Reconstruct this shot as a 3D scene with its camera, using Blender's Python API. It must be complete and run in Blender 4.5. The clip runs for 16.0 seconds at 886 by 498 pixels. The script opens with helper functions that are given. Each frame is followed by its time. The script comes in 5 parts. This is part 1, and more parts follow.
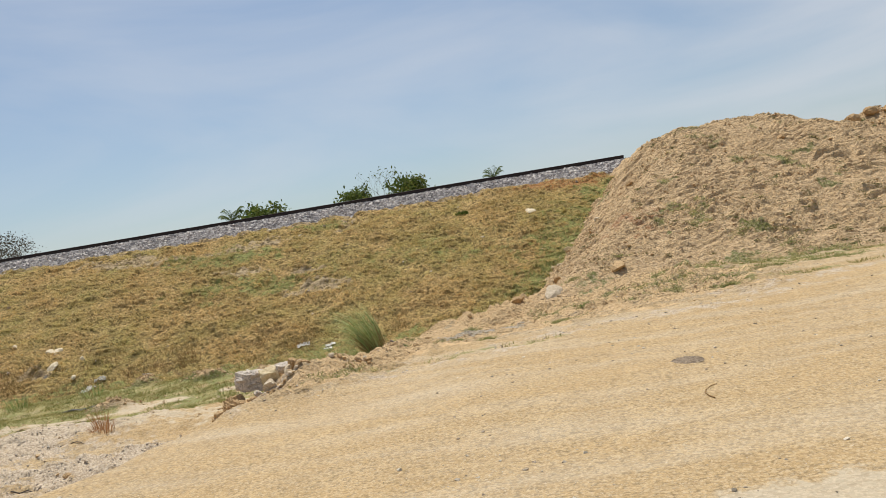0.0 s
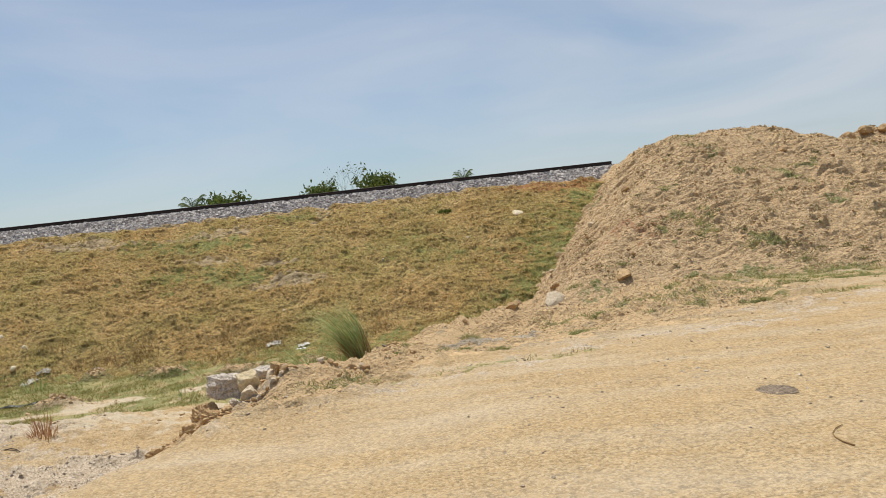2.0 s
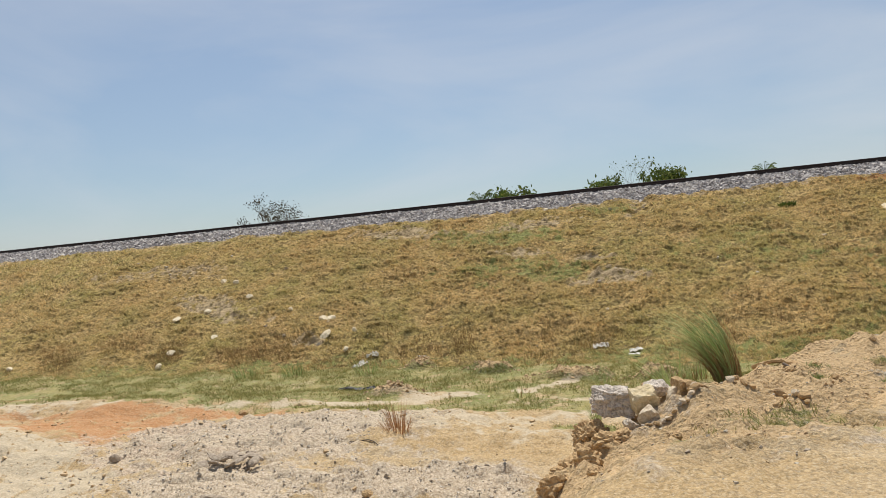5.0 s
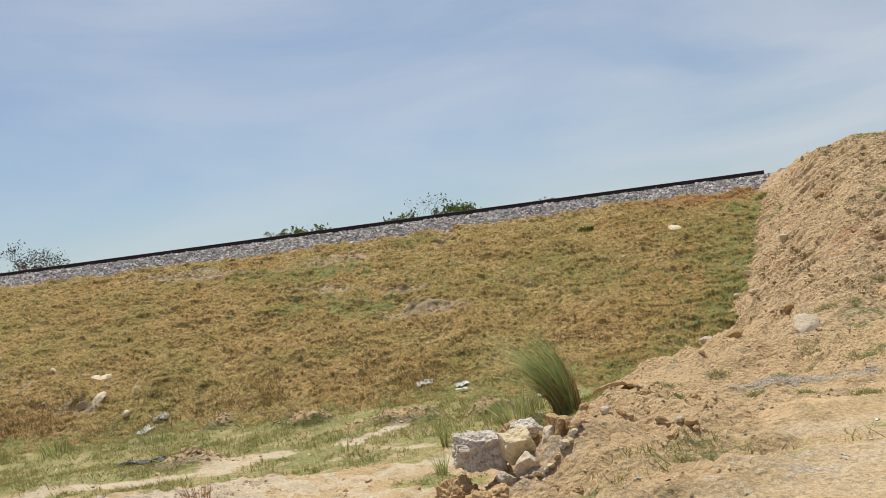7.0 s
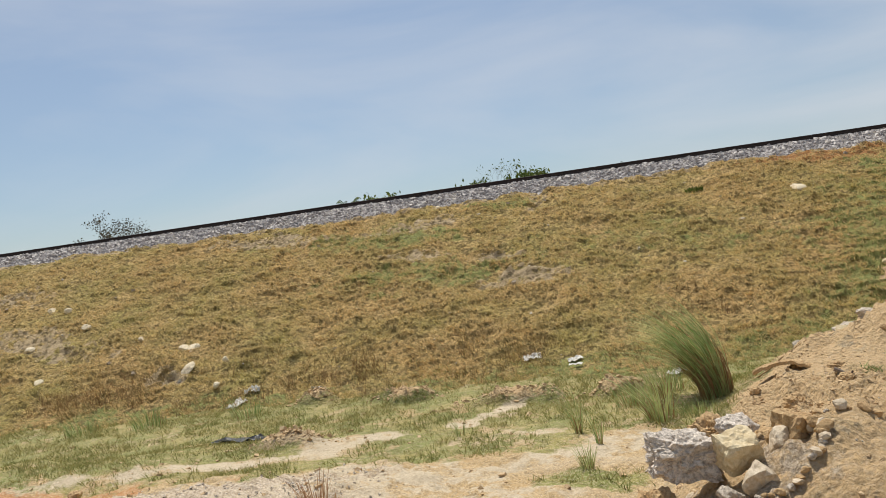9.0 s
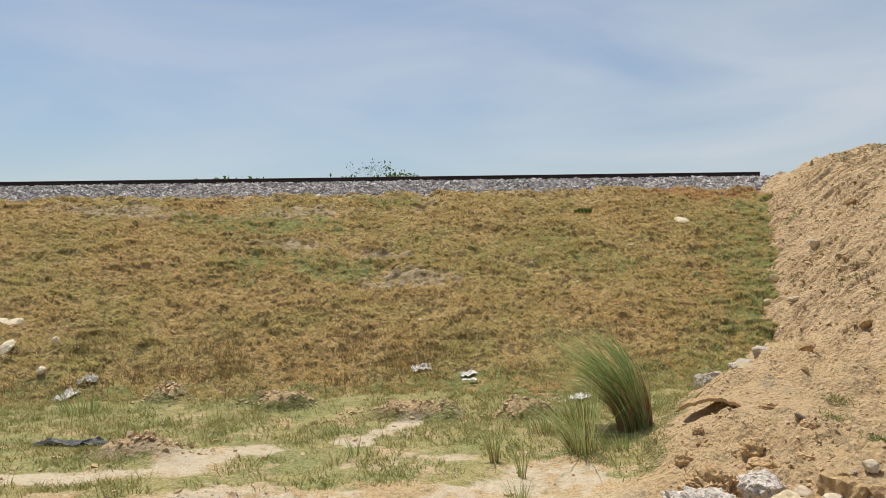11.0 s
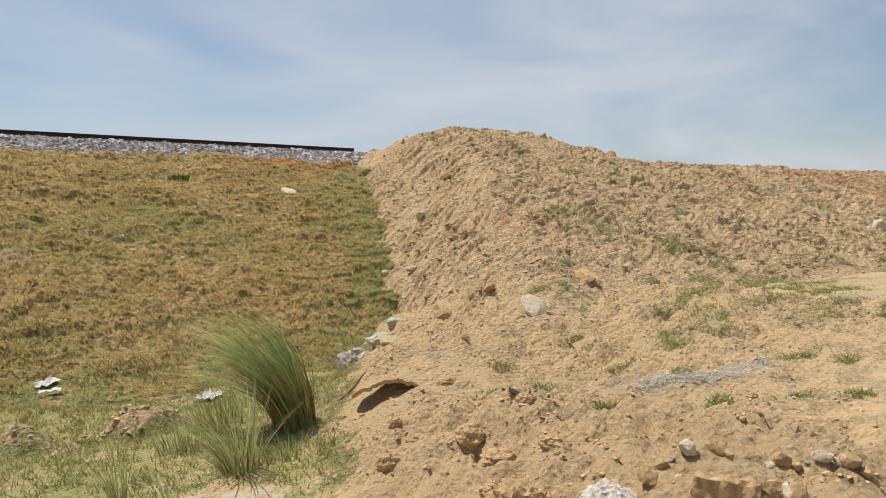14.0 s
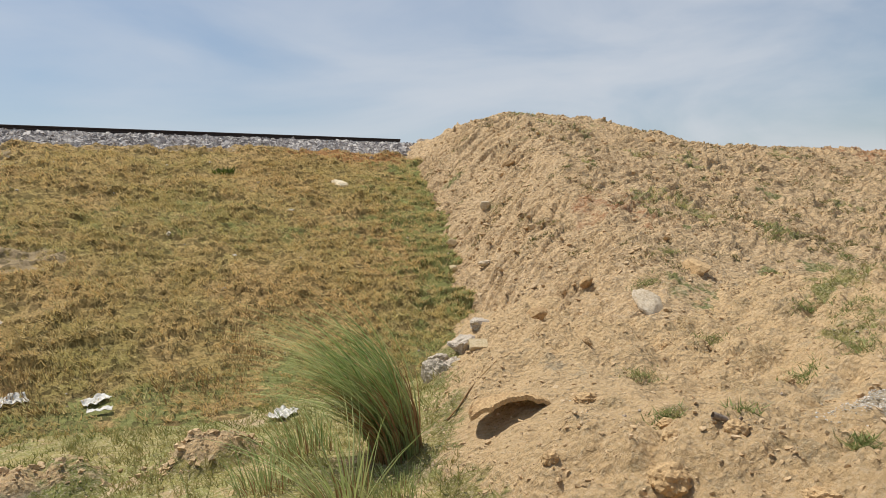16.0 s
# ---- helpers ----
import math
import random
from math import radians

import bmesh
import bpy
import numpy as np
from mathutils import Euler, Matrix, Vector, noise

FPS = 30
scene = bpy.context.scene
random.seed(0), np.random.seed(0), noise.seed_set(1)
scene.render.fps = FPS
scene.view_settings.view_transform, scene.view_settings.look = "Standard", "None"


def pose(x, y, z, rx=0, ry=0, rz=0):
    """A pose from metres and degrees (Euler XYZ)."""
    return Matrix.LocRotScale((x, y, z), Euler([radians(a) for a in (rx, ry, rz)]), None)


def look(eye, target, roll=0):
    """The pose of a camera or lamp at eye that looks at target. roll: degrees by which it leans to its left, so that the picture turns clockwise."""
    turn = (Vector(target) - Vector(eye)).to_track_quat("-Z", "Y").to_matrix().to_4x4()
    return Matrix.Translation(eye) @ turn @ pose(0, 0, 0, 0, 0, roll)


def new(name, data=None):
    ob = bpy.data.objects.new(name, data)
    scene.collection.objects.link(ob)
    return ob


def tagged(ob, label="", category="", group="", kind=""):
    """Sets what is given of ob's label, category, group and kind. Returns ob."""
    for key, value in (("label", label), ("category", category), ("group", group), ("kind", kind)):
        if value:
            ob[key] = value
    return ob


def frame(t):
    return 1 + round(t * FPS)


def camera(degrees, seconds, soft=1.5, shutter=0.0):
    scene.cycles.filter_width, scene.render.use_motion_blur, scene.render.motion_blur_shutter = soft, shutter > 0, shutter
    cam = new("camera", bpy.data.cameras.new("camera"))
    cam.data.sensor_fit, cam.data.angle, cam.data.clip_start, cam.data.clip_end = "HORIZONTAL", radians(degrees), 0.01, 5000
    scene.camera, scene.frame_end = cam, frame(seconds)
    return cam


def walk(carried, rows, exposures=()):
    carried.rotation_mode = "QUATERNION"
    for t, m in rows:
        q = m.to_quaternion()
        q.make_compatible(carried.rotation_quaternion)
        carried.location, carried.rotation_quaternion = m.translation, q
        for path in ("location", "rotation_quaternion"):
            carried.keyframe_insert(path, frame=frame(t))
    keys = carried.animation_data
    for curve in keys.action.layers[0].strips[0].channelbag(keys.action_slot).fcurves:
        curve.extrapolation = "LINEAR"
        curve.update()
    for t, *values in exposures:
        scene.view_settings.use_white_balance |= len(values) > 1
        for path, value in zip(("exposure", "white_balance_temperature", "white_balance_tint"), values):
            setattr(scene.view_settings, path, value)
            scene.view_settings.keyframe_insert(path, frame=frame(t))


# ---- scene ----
cam = camera(63.6, 16.0, soft=0.55)
LEVEL = pose(0, 0, 0, 0, 1.35, 0) @ pose(0, 0, 0, 0, 0, -12)
PATH = [
    (0, (0.024, -0.077, 1.555), (-0.426, 1.872, 1.537), -8.1),
    (0.5, (-0.263, 0.171, 1.567), (-0.671, 2.129, 1.525), -8.6),
    (1, (-0.448, 0.529, 1.538), (-0.835, 2.491, 1.529), -7.1),
    (1.5, (-0.705, 0.832, 1.518), (-1.07, 2.798, 1.506), -5.5),
    (2, (-0.96, 1.117, 1.521), (-1.301, 3.087, 1.497), -5.1),
    (2.5, (-1.21, 1.482, 1.509), (-1.543, 3.454, 1.476), -3.1),
    (3, (-1.612, 1.634, 1.529), (-2.151, 3.56, 1.539), -1.6),
    (3.5, (-1.993, 1.715, 1.511), (-2.981, 3.453, 1.535), -1.2),
    (3.7, (-2.115, 1.745, 1.524), (-3.292, 3.362, 1.558), -1.3),
    (5.8, (-3.301, 2.682, 1.486), (-4.066, 4.53, 1.481), -6.1),
    (6, (-3.387, 2.766, 1.476), (-4.086, 4.64, 1.46), -6.6),
    (6.5, (-3.599, 3.11, 1.422), (-4.282, 4.989, 1.482), -6.2),
    (7, (-3.839, 3.476, 1.389), (-4.341, 5.41, 1.48), -6.1),
    (7.5, (-4.064, 3.831, 1.352), (-4.477, 5.785, 1.453), -6.2),
    (8, (-4.381, 4.188, 1.349), (-4.858, 6.127, 1.471), -6.2),
    (8.5, (-4.689, 4.305, 1.395), (-5.299, 6.21, 1.398), -6.9),
    (8.7, (-4.788, 4.375, 1.396), (-5.454, 6.26, 1.42), -6.9),
    (10.8, (-5.936, 5.461, 1.287), (-6.509, 7.377, 1.295), -0.7),
    (11, (-6.032, 5.517, 1.327), (-6.323, 7.496, 1.339), 0.2),
    (11.5, (-6.133, 5.748, 1.315), (-5.759, 7.713, 1.317), -1.2),
    (12, (-6.266, 6.056, 1.294), (-5.948, 8.03, 1.328), -6.3),
    (12.5, (-6.46, 6.259, 1.263), (-6.107, 8.227, 1.301), -6.6),
    (13, (-6.558, 6.595, 1.23), (-6.093, 8.54, 1.2), -7.3),
    (13.5, (-6.524, 7.001, 1.124), (-5.989, 8.925, 1.24), -0.4),
    (14, (-6.633, 7.399, 1.112), (-5.785, 9.21, 1.074), -0.2),
    (14.5, (-6.714, 7.723, 1.111), (-5.78, 9.491, 1.097), -0.5),
    (15, (-6.752, 8.145, 1.088), (-5.859, 9.934, 1.052), -0.7),
    (15.5, (-6.797, 8.504, 1.076), (-5.894, 10.287, 1.01), -0.7),
    (16, (-6.828, 8.933, 1.008), (-6.052, 10.776, 0.964), -1.4),
]
walk(cam, [(t, LEVEL @ look(eye, target, roll)) for t, eye, target, roll in PATH])

# ---- world, sun ----
SUN_EL, SUN_AZ = radians(66), radians(-18)
world = bpy.data.worlds.new("world")
scene.world = world
world.use_nodes = True
wt = world.node_tree
wt.nodes.clear()


def node(tree, kind, values=None, **settings):
    n = tree.nodes.new(kind)
    for key, value in settings.items():
        setattr(n, key, value)
    for key, value in (values or {}).items():
        n.inputs[key].default_value = value
    return n


def ramp(tree, source, *stops):
    n = tree.nodes.new("ShaderNodeValToRGB")
    while len(n.color_ramp.elements) < len(stops):
        n.color_ramp.elements.new(0.5)
    for e, (place, colour) in zip(n.color_ramp.elements, stops):
        e.position = place
        e.color = (*colour, 1) if not isinstance(colour, (int, float)) else (colour, colour, colour, 1)
    tree.links.new(source, n.inputs[0])
    return n.outputs[0]


def mix(tree, factor, a, b, how="MIX"):
    n = node(tree, "ShaderNodeMix", data_type="RGBA", blend_type=how)
    for socket, value in ((n.inputs[0], factor), (n.inputs[6], a), (n.inputs[7], b)):
        if isinstance(value, bpy.types.NodeSocket):
            tree.links.new(value, socket)
        elif isinstance(value, (int, float)):
            socket.default_value = value
        else:
            socket.default_value = (*value, 1)
    return n.outputs[2]


def maths(tree, how, a, b=0.0):
    n = node(tree, "ShaderNodeMath", operation=how)
    for socket, value in ((n.inputs[0], a), (n.inputs[1], b)):
        if isinstance(value, bpy.types.NodeSocket):
            tree.links.new(value, socket)
        else:
            socket.default_value = value
    return n.outputs[0]


sky = node(wt, "ShaderNodeTexSky", sky_type="NISHITA", sun_disc=False, sun_elevation=SUN_EL, sun_rotation=SUN_AZ,
           air_density=1.0, dust_density=1.4, ozone_density=1.0)
way = node(wt, "ShaderNodeTexCoord")
stretch = node(wt, "ShaderNodeMapping", {"Rotation": (0.25, 0.1, 0.7), "Scale": (1.5, 2.6, 6.5), "Location": (0.35, 0.2, 0.1)})
wt.links.new(way.outputs["Generated"], stretch.inputs[0])
cirrus = node(wt, "ShaderNodeTexNoise", {"Scale": 1.1, "Detail": 7.0, "Roughness": 0.52, "Distortion": 0.5})
wt.links.new(stretch.outputs[0], cirrus.inputs["Vector"])
veil = ramp(wt, cirrus.outputs[0], (0.38, 0.09), (0.74, 0.52))
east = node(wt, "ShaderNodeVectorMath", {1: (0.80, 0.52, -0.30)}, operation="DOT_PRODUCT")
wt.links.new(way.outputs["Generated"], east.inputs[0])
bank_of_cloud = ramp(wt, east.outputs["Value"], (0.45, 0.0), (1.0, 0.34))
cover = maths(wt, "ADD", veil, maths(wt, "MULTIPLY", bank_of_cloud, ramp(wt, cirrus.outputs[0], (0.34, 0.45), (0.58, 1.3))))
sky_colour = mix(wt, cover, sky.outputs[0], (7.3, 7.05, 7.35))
air = node(wt, "ShaderNodeBackground", {"Strength": 0.095})
sky_colour = mix(wt, 1.0, sky_colour, (0.95, 1.02, 1.04), "MULTIPLY")
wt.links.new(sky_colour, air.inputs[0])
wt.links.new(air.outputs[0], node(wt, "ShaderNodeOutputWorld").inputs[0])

sun = new("sun", bpy.data.lights.new("sun", "SUN"))
sun.data.energy, sun.data.angle, sun.data.color = 4.3, radians(0.6), (1.0, 0.955, 0.88)
sun.matrix_world = look((math.sin(SUN_AZ) * math.cos(SUN_EL) * 60, math.cos(SUN_AZ) * math.cos(SUN_EL) * 60, math.sin(SUN_EL) * 60), (0, 0, 0))


# ---- smooth noise and the lie of the land ----
def lattice(ix, iy, seed):
    h = (ix.astype(np.int64) * 374761393 + iy.astype(np.int64) * 668265263 + seed * 974634721) & 0xFFFFFFFF
    h = ((h ^ (h >> 13)) * 1274126177) & 0xFFFFFFFF
    return ((h ^ (h >> 16)) & 0xFFFFFF) / 0xFFFFFF


def smooth_noise(x, y, size, seed=0):
    """Value noise from -1 to 1, with cells of that size."""
    x, y = np.asarray(x, float) / size, np.asarray(y, float) / size
    ix, iy = np.floor(x), np.floor(y)
    fx, fy = x - ix, y - iy
    fx, fy = fx * fx * (3 - 2 * fx), fy * fy * (3 - 2 * fy)
    a, b = lattice(ix, iy, seed), lattice(ix + 1, iy, seed)
    c, d = lattice(ix, iy + 1, seed), lattice(ix + 1, iy + 1, seed)
    return 2 * (a + (b - a) * fx + (c - a) * fy + (a - b - c + d) * fx * fy) - 1


def layers(x, y, size, octaves=3, seed=0):
    total, weight = 0, 1
    for k in range(octaves):
        total = total + weight * smooth_noise(x + 7.3 * k, y - 3.1 * k, size / 2 ** k, seed + k)
        weight *= 0.5
    return total


def lumps(x, y, size, seed=0):
    """Rounded clods with creases between them, from 0 to about 1."""
    a = np.abs(smooth_noise(x, y, size, seed)) ** 0.7 + 0.55 * np.abs(smooth_noise(x + 3.3, y + 1.7, size * 0.52, seed + 1)) ** 0.7
    return a + 0.3 * np.abs(smooth_noise(x - 2.1, y + 5.2, size * 0.27, seed + 2))


def ridges(x, y, pitch, seed=0, long=0.5):
    """Small uneven terraces lying across the slope, each with a sharp lip downhill, from 0 to 1."""
    warp = 1.5 * smooth_noise(x * long, y, 2.6 * pitch, seed) + 0.75 * smooth_noise(x * long * 1.3, y, 1.1 * pitch, seed + 1)
    f = np.mod(y / pitch + warp, 1.0)
    lip = np.where(f < 0.16, f / 0.16, 1 - 0.9 * ((f - 0.16) / 0.84) ** 0.8)
    return lip * np.clip(0.55 + 0.75 * smooth_noise(x * long * 1.4, y, 1.5 * pitch, seed + 2), 0, 1.2)


def step(v, a, b):
    t = np.clip((v - a) / (b - a), 0, 1)
    return t * t * (3 - 2 * t)


def blob(x, y, cx, cy, rx, ry, turn=0.0, soft=0.85, seed=0, wobble=0.35):
    """1 inside an uneven oval patch, 0 outside."""
    c, s = math.cos(radians(turn)), math.sin(radians(turn))
    u, v = ((x - cx) * c + (y - cy) * s) / rx, ((y - cy) * c - (x - cx) * s) / ry
    r = np.sqrt(u * u + v * v) + wobble * layers(x, y, 0.9 * min(rx, ry) + 0.25, 3, seed + 11)
    return 1 - step(r, 1 - soft, 1 + soft)


FILL_Y = (-20.0, 2.0, 5.0, 7.5, 9.0, 11.0, 14.3, 17.5, 20.0, 40.0)
FILL_X = (-12.0, -7.6, -5.1, -4.0, -3.5, -3.0, -1.75, 0.5, 2.1, 12.0)


def fill_edge(x, y):
    """How far a place lies inside the filled yard."""
    return x - np.interp(y, FILL_Y, FILL_X) + 0.28 * layers(x, y, 1.3, 2, 3)


def ground_height(x, y):
    e = fill_edge(x, y)
    far = step(np.hypot(x, y - 12), 40, 120)
    low = -0.80 + 0.06 * layers(x, y, 2.2, 2, 5) + 0.012 * layers(x, y, 0.5, 3, 8)
    yard = 0.05 * layers(x, y, 4.0, 2, 15) + 0.008 * layers(x, y, 0.7, 3, 18)
    yard = yard - 0.30 * step(y - 0.25 * x, 10.4, 13.2) * (1 - step(x, 1.6, 4.6)) - 0.08 * step(y, 8, 9.5) * (1 - step(x, -2, 0))
    z = low + (yard - low) * step(e, -1.0, 1.3)
    near = step(y, 7.2, 9.2) * (1 - step(y, 17.0, 19.0))
    berm = np.exp(-((e - 0.65) / 0.75) ** 2) * near
    z = z + berm * (0.02 + 0.06 * layers(x, y, 0.55, 3, 21))
    z = z + 0.17 * blob(x, y, -2.75, 10.15, 0.65, 0.55, 20, 0.7, 31) + 0.09 * blob(x, y, 0.22, 12.03, 0.78, 0.28, -18, 0.7, 32, 0.15)
    z = z - 0.12 * blob(x, y, 0.7, 13.7, 0.7, 0.5, 0, 0.8, 33)
    z = z + 0.13 * blob(x, y, -0.5, 15.6, 1.0, 0.8, -30, 0.8, 35)
    z = z + 0.22 * blob(x, y, -7.7, 11.6, 2.1, 1.0, 8, 0.7, 41)
    z = z + 0.30 * blob(x, y, -12.9, 10.4, 1.5, 1.0, 0, 0.7, 43) + 0.20 * blob(x, y, -13.5, 14.0, 4.0, 0.9, 4, 0.7, 45)
    z = z + heap_field(x, y) * (0.10 + 0.09 * lumps(x, y, 0.2, 47))
    rough = 0.35 + 0.9 * step(e, -0.6, 0.3) * (1 - step(e, 1.6, 3.6)) * step(y, 7.0, 9.0) + step(y, 12.5, 14.0) * step(x, -1.5, 0)
    tilled = step(y - 0.2 * x, 10.0, 11.6) * step(e, 0, 1) * (1 - step(x, 4.5, 6.5))
    calm = 1 - 0.8 * blob(x, y, -0.75, 14.2, 1.5, 1.0, -25, 0.5, 435, 0.15)
    bumpy = 0.45 * tilled + step(e, -0.7, 0.2) * (1 - 0.85 * step(e, 1.4, 3.0) * (1 - step(y, 11.5, 13.5))) * step(y, 7.2, 8.8) * (1 - step(x, 5, 7))
    z = z + calm * (0.12 + bumpy + 0.45 * step(-e, 0, 1.5) * (1 - step(y, 13, 14.5))) * (0.085 * lumps(x, y, 0.34, 61) + 0.05 * lumps(x, y, 0.15, 62) + 0.06 * lumps(x, y, 0.9, 64) * step(smooth_noise(x, y, 1.1, 67), -0.2, 0.6) - 0.03)
    z = z + 0.02 * rough * layers(x, y, 0.3, 2, 69) * (y > 7)
    z = z + 0.11 * np.clip(gravel_field(x, y), 0, 1) * (lumps(x, y, 0.26, 431) - 0.5) * (x < -3.2)
    z = z - 0.05 * blob(x, y, -1.27, 14.36, 0.24, 0.14, 0, 0.35, 433, 0.1)
    return z * (1 - far) - 0.4 * far


def slope_height(x, y):
    """The grassed side of the railway bank."""
    foot = -0.88 + 0.17 * np.logaddexp(0, (0.40 * y - 8.02 + 0.88) / 0.17)
    z = np.minimum(foot, 3.22 + 0.02 * (y - 28.1))
    z = np.where(y > 36, 3.3 - 0.45 * (y - 36), z)
    z = z + 0.07 * layers(x, y, 3.0, 2, 71) + 0.03 * layers(x, y, 0.6, 2, 73)
    z = z + (0.02 + 0.05 * step(y, 18.2, 20.0)) * (lumps(x * 0.62 + 0.15 * y, y, 0.30, 74) - 0.6)
    z = z + step(y, 17.8, 19.6) * (0.15 * ridges(x, y, 0.27, 401) + 0.07 * ridges(x, y, 0.14, 405, 0.6) - 0.08)
    z = z - 0.16 * blob(x, y, -5.05, 23.8, 0.8, 0.45, 0, 0.8, 75) - 0.15 * blob(x, y, -3.9, 27.4, 0.18, 0.9, -8, 0.8, 77, 0.15)
    z = z - 0.09 * blob(x, y, -4.6, 22.2, 0.9, 0.5, 0, 0.8, 79)
    return z


MOUND_Y = (10.0, 17.0, 19.9, 21.7, 25.0, 29.0, 34.0)
MOUND_X = (-1.2, 0.9, 2.3, 3.45, 5.2, 7.2, 9.5)


def mound_height(x, y):
    """Fresh earth tipped against the end of the bank."""
    front = 0.428 * (y - 15.75) + 0.12
    cap = 3.14 + 1.16 * step(x, 5.0, 7.8) * (1 - step(x, 11.6, 14.2)) * np.exp(-((y - 26.3) / 3.0) ** 2)
    cap = cap + 0.62 * np.exp(-((x - 16.2) / 1.5) ** 2 - ((y - 26.8) / 0.9) ** 2)
    cap = cap + 0.014 * np.maximum(x - 14, 0)
    edge = np.interp(y, MOUND_Y, MOUND_X) + 0.16 * layers(x, y, 0.8, 3, 81)
    flank = np.maximum(0.40 * y - 8.0, -0.75) + 0.72 * (x - edge)
    k = 0.22
    a = -k * np.log(np.exp(-front / k) + np.exp(-cap / k) + np.exp(-np.minimum(flank, 20) / k))
    back = np.where(y > 34, -0.5 * (y - 34), 0)
    a = np.where(y > 29.5, np.minimum(a, 3.3 + 0.0 * y), a) + back
    live = step(y, 15.0, 17.0)
    a = a + live * (0.06 * layers(x, y, 1.4, 2, 83) + 0.05 * lumps(x, y, 0.46, 85) + 0.05 * lumps(x, y, 0.2, 88) + 0.15 * ridges(x, y - 0.25 * x, 0.26, 411, 0.5) + 0.075 * ridges(x, y + 0.2 * x, 0.13, 415, 0.6) - 0.15)
    gash = blob(x, y, 12.6, 20.6, 1.9, 0.28, -6, 0.8, 89) + blob(x, y, 17.0, 20.4, 1.5, 0.25, 4, 0.8, 90)
    return a - 0.22 * gash


def land_height(x, y):
    x, y = np.asarray(x, float), np.asarray(y, float)
    return np.maximum(np.maximum(ground_height(x, y), slope_height(x, y)), mound_height(x, y))


def sheet(name, xs, ys, height, masks=None, keep=None):
    gx, gy = np.meshgrid(xs, ys)
    gz = height(gx, gy)
    n, m = len(xs), len(ys)
    mesh = bpy.data.meshes.new(name)
    index = np.arange(n * m).reshape(m, n)
    quads = np.stack([index[:-1, :-1], index[:-1, 1:], index[1:, 1:], index[1:, :-1]], -1).reshape(-1, 4)
    if keep is not None:
        quads = quads[keep(gx, gy, gz).reshape(-1)[quads].any(1)]
    mesh.vertices.add(n * m)
    mesh.vertices.foreach_set("co", np.stack([gx, gy, gz], -1).astype(np.float32).ravel())
    mesh.loops.add(quads.size)
    mesh.loops.foreach_set("vertex_index", quads.astype(np.int32).ravel())
    mesh.polygons.add(len(quads))
    mesh.polygons.foreach_set("loop_start", np.arange(0, quads.size, 4, dtype=np.int32))
    mesh.update(calc_edges=True)
    mesh.polygons.foreach_set("use_smooth", np.ones(len(quads), bool))
    for key, field in (masks or {}).items():
        mesh.attributes.new(key, "FLOAT", "POINT").data.foreach_set("value", field(gx, gy).astype(np.float32).ravel())
    return new(name, mesh)


def from_arrays(name, verts, faces, material, smooth=False):
    """A mesh from an array of places and an array of faces with as many corners each."""
    mesh = bpy.data.meshes.new(name)
    faces = np.asarray(faces)
    mesh.vertices.add(len(verts))
    mesh.vertices.foreach_set("co", np.asarray(verts, np.float32).ravel())
    mesh.loops.add(faces.size)
    mesh.loops.foreach_set("vertex_index", faces.astype(np.int32).ravel())
    mesh.polygons.add(len(faces))
    mesh.polygons.foreach_set("loop_start", np.arange(0, faces.size, faces.shape[1], dtype=np.int32))
    mesh.update(calc_edges=True)
    mesh.polygons.foreach_set("use_smooth", np.full(len(faces), smooth))
    mesh.materials.append(material)
    return new(name, mesh)


# ---- materials ----
def material(name, rough=0.9, metal=0.0):
    m = bpy.data.materials.new(name)
    m.use_nodes = True
    shader = m.node_tree.nodes["Principled BSDF"]
    shader.inputs["Roughness"].default_value, shader.inputs["Metallic"].default_value = rough, metal
    shader.inputs["Specular IOR Level"].default_value = 0.25
    return m, m.node_tree, shader


def grain(tree, scale, detail=4.0, rough=0.6, where=None):
    n = node(tree, "ShaderNodeTexNoise", {"Scale": scale, "Detail": detail, "Roughness": rough})
    if where is None:
        where = node(tree, "ShaderNodeNewGeometry").outputs["Position"]
    tree.links.new(where, n.inputs["Vector"])
    return n.outputs[0]


def relief(tree, shader, source, strength, distance):
    n = node(tree, "ShaderNodeBump", {"Strength": strength, "Distance": distance})
    tree.links.new(source, n.inputs["Height"])
    tree.links.new(n.outputs[0], shader.inputs["Normal"])


def crumbs(tree, scale):
    """Packed rounded grains, for relief."""
    n = node(tree, "ShaderNodeTexVoronoi", {"Scale": scale, "Randomness": 1.0}, feature="SMOOTH_F1")
    tree.links.new(node(tree, "ShaderNodeNewGeometry").outputs["Position"], n.inputs["Vector"])
    return maths(tree, "SUBTRACT", 1.0, n.outputs["Distance"])


def speckle(tree, c, scale, amount, tone):
    """Sharp random cells of one tone strewn over a surface; on the bank, painted shade between tufts."""
    n = node(tree, "ShaderNodeTexVoronoi", {"Scale": scale})
    tree.links.new(node(tree, "ShaderNodeNewGeometry").outputs["Position"], n.inputs["Vector"])
    lit = maths(tree, "MULTIPLY", n.outputs["Color"], 1.0)
    return mix(tree, maths(tree, "MULTIPLY", ramp(tree, lit, (0.30, 1.0), (0.42, 0.0)), amount), c, tone)


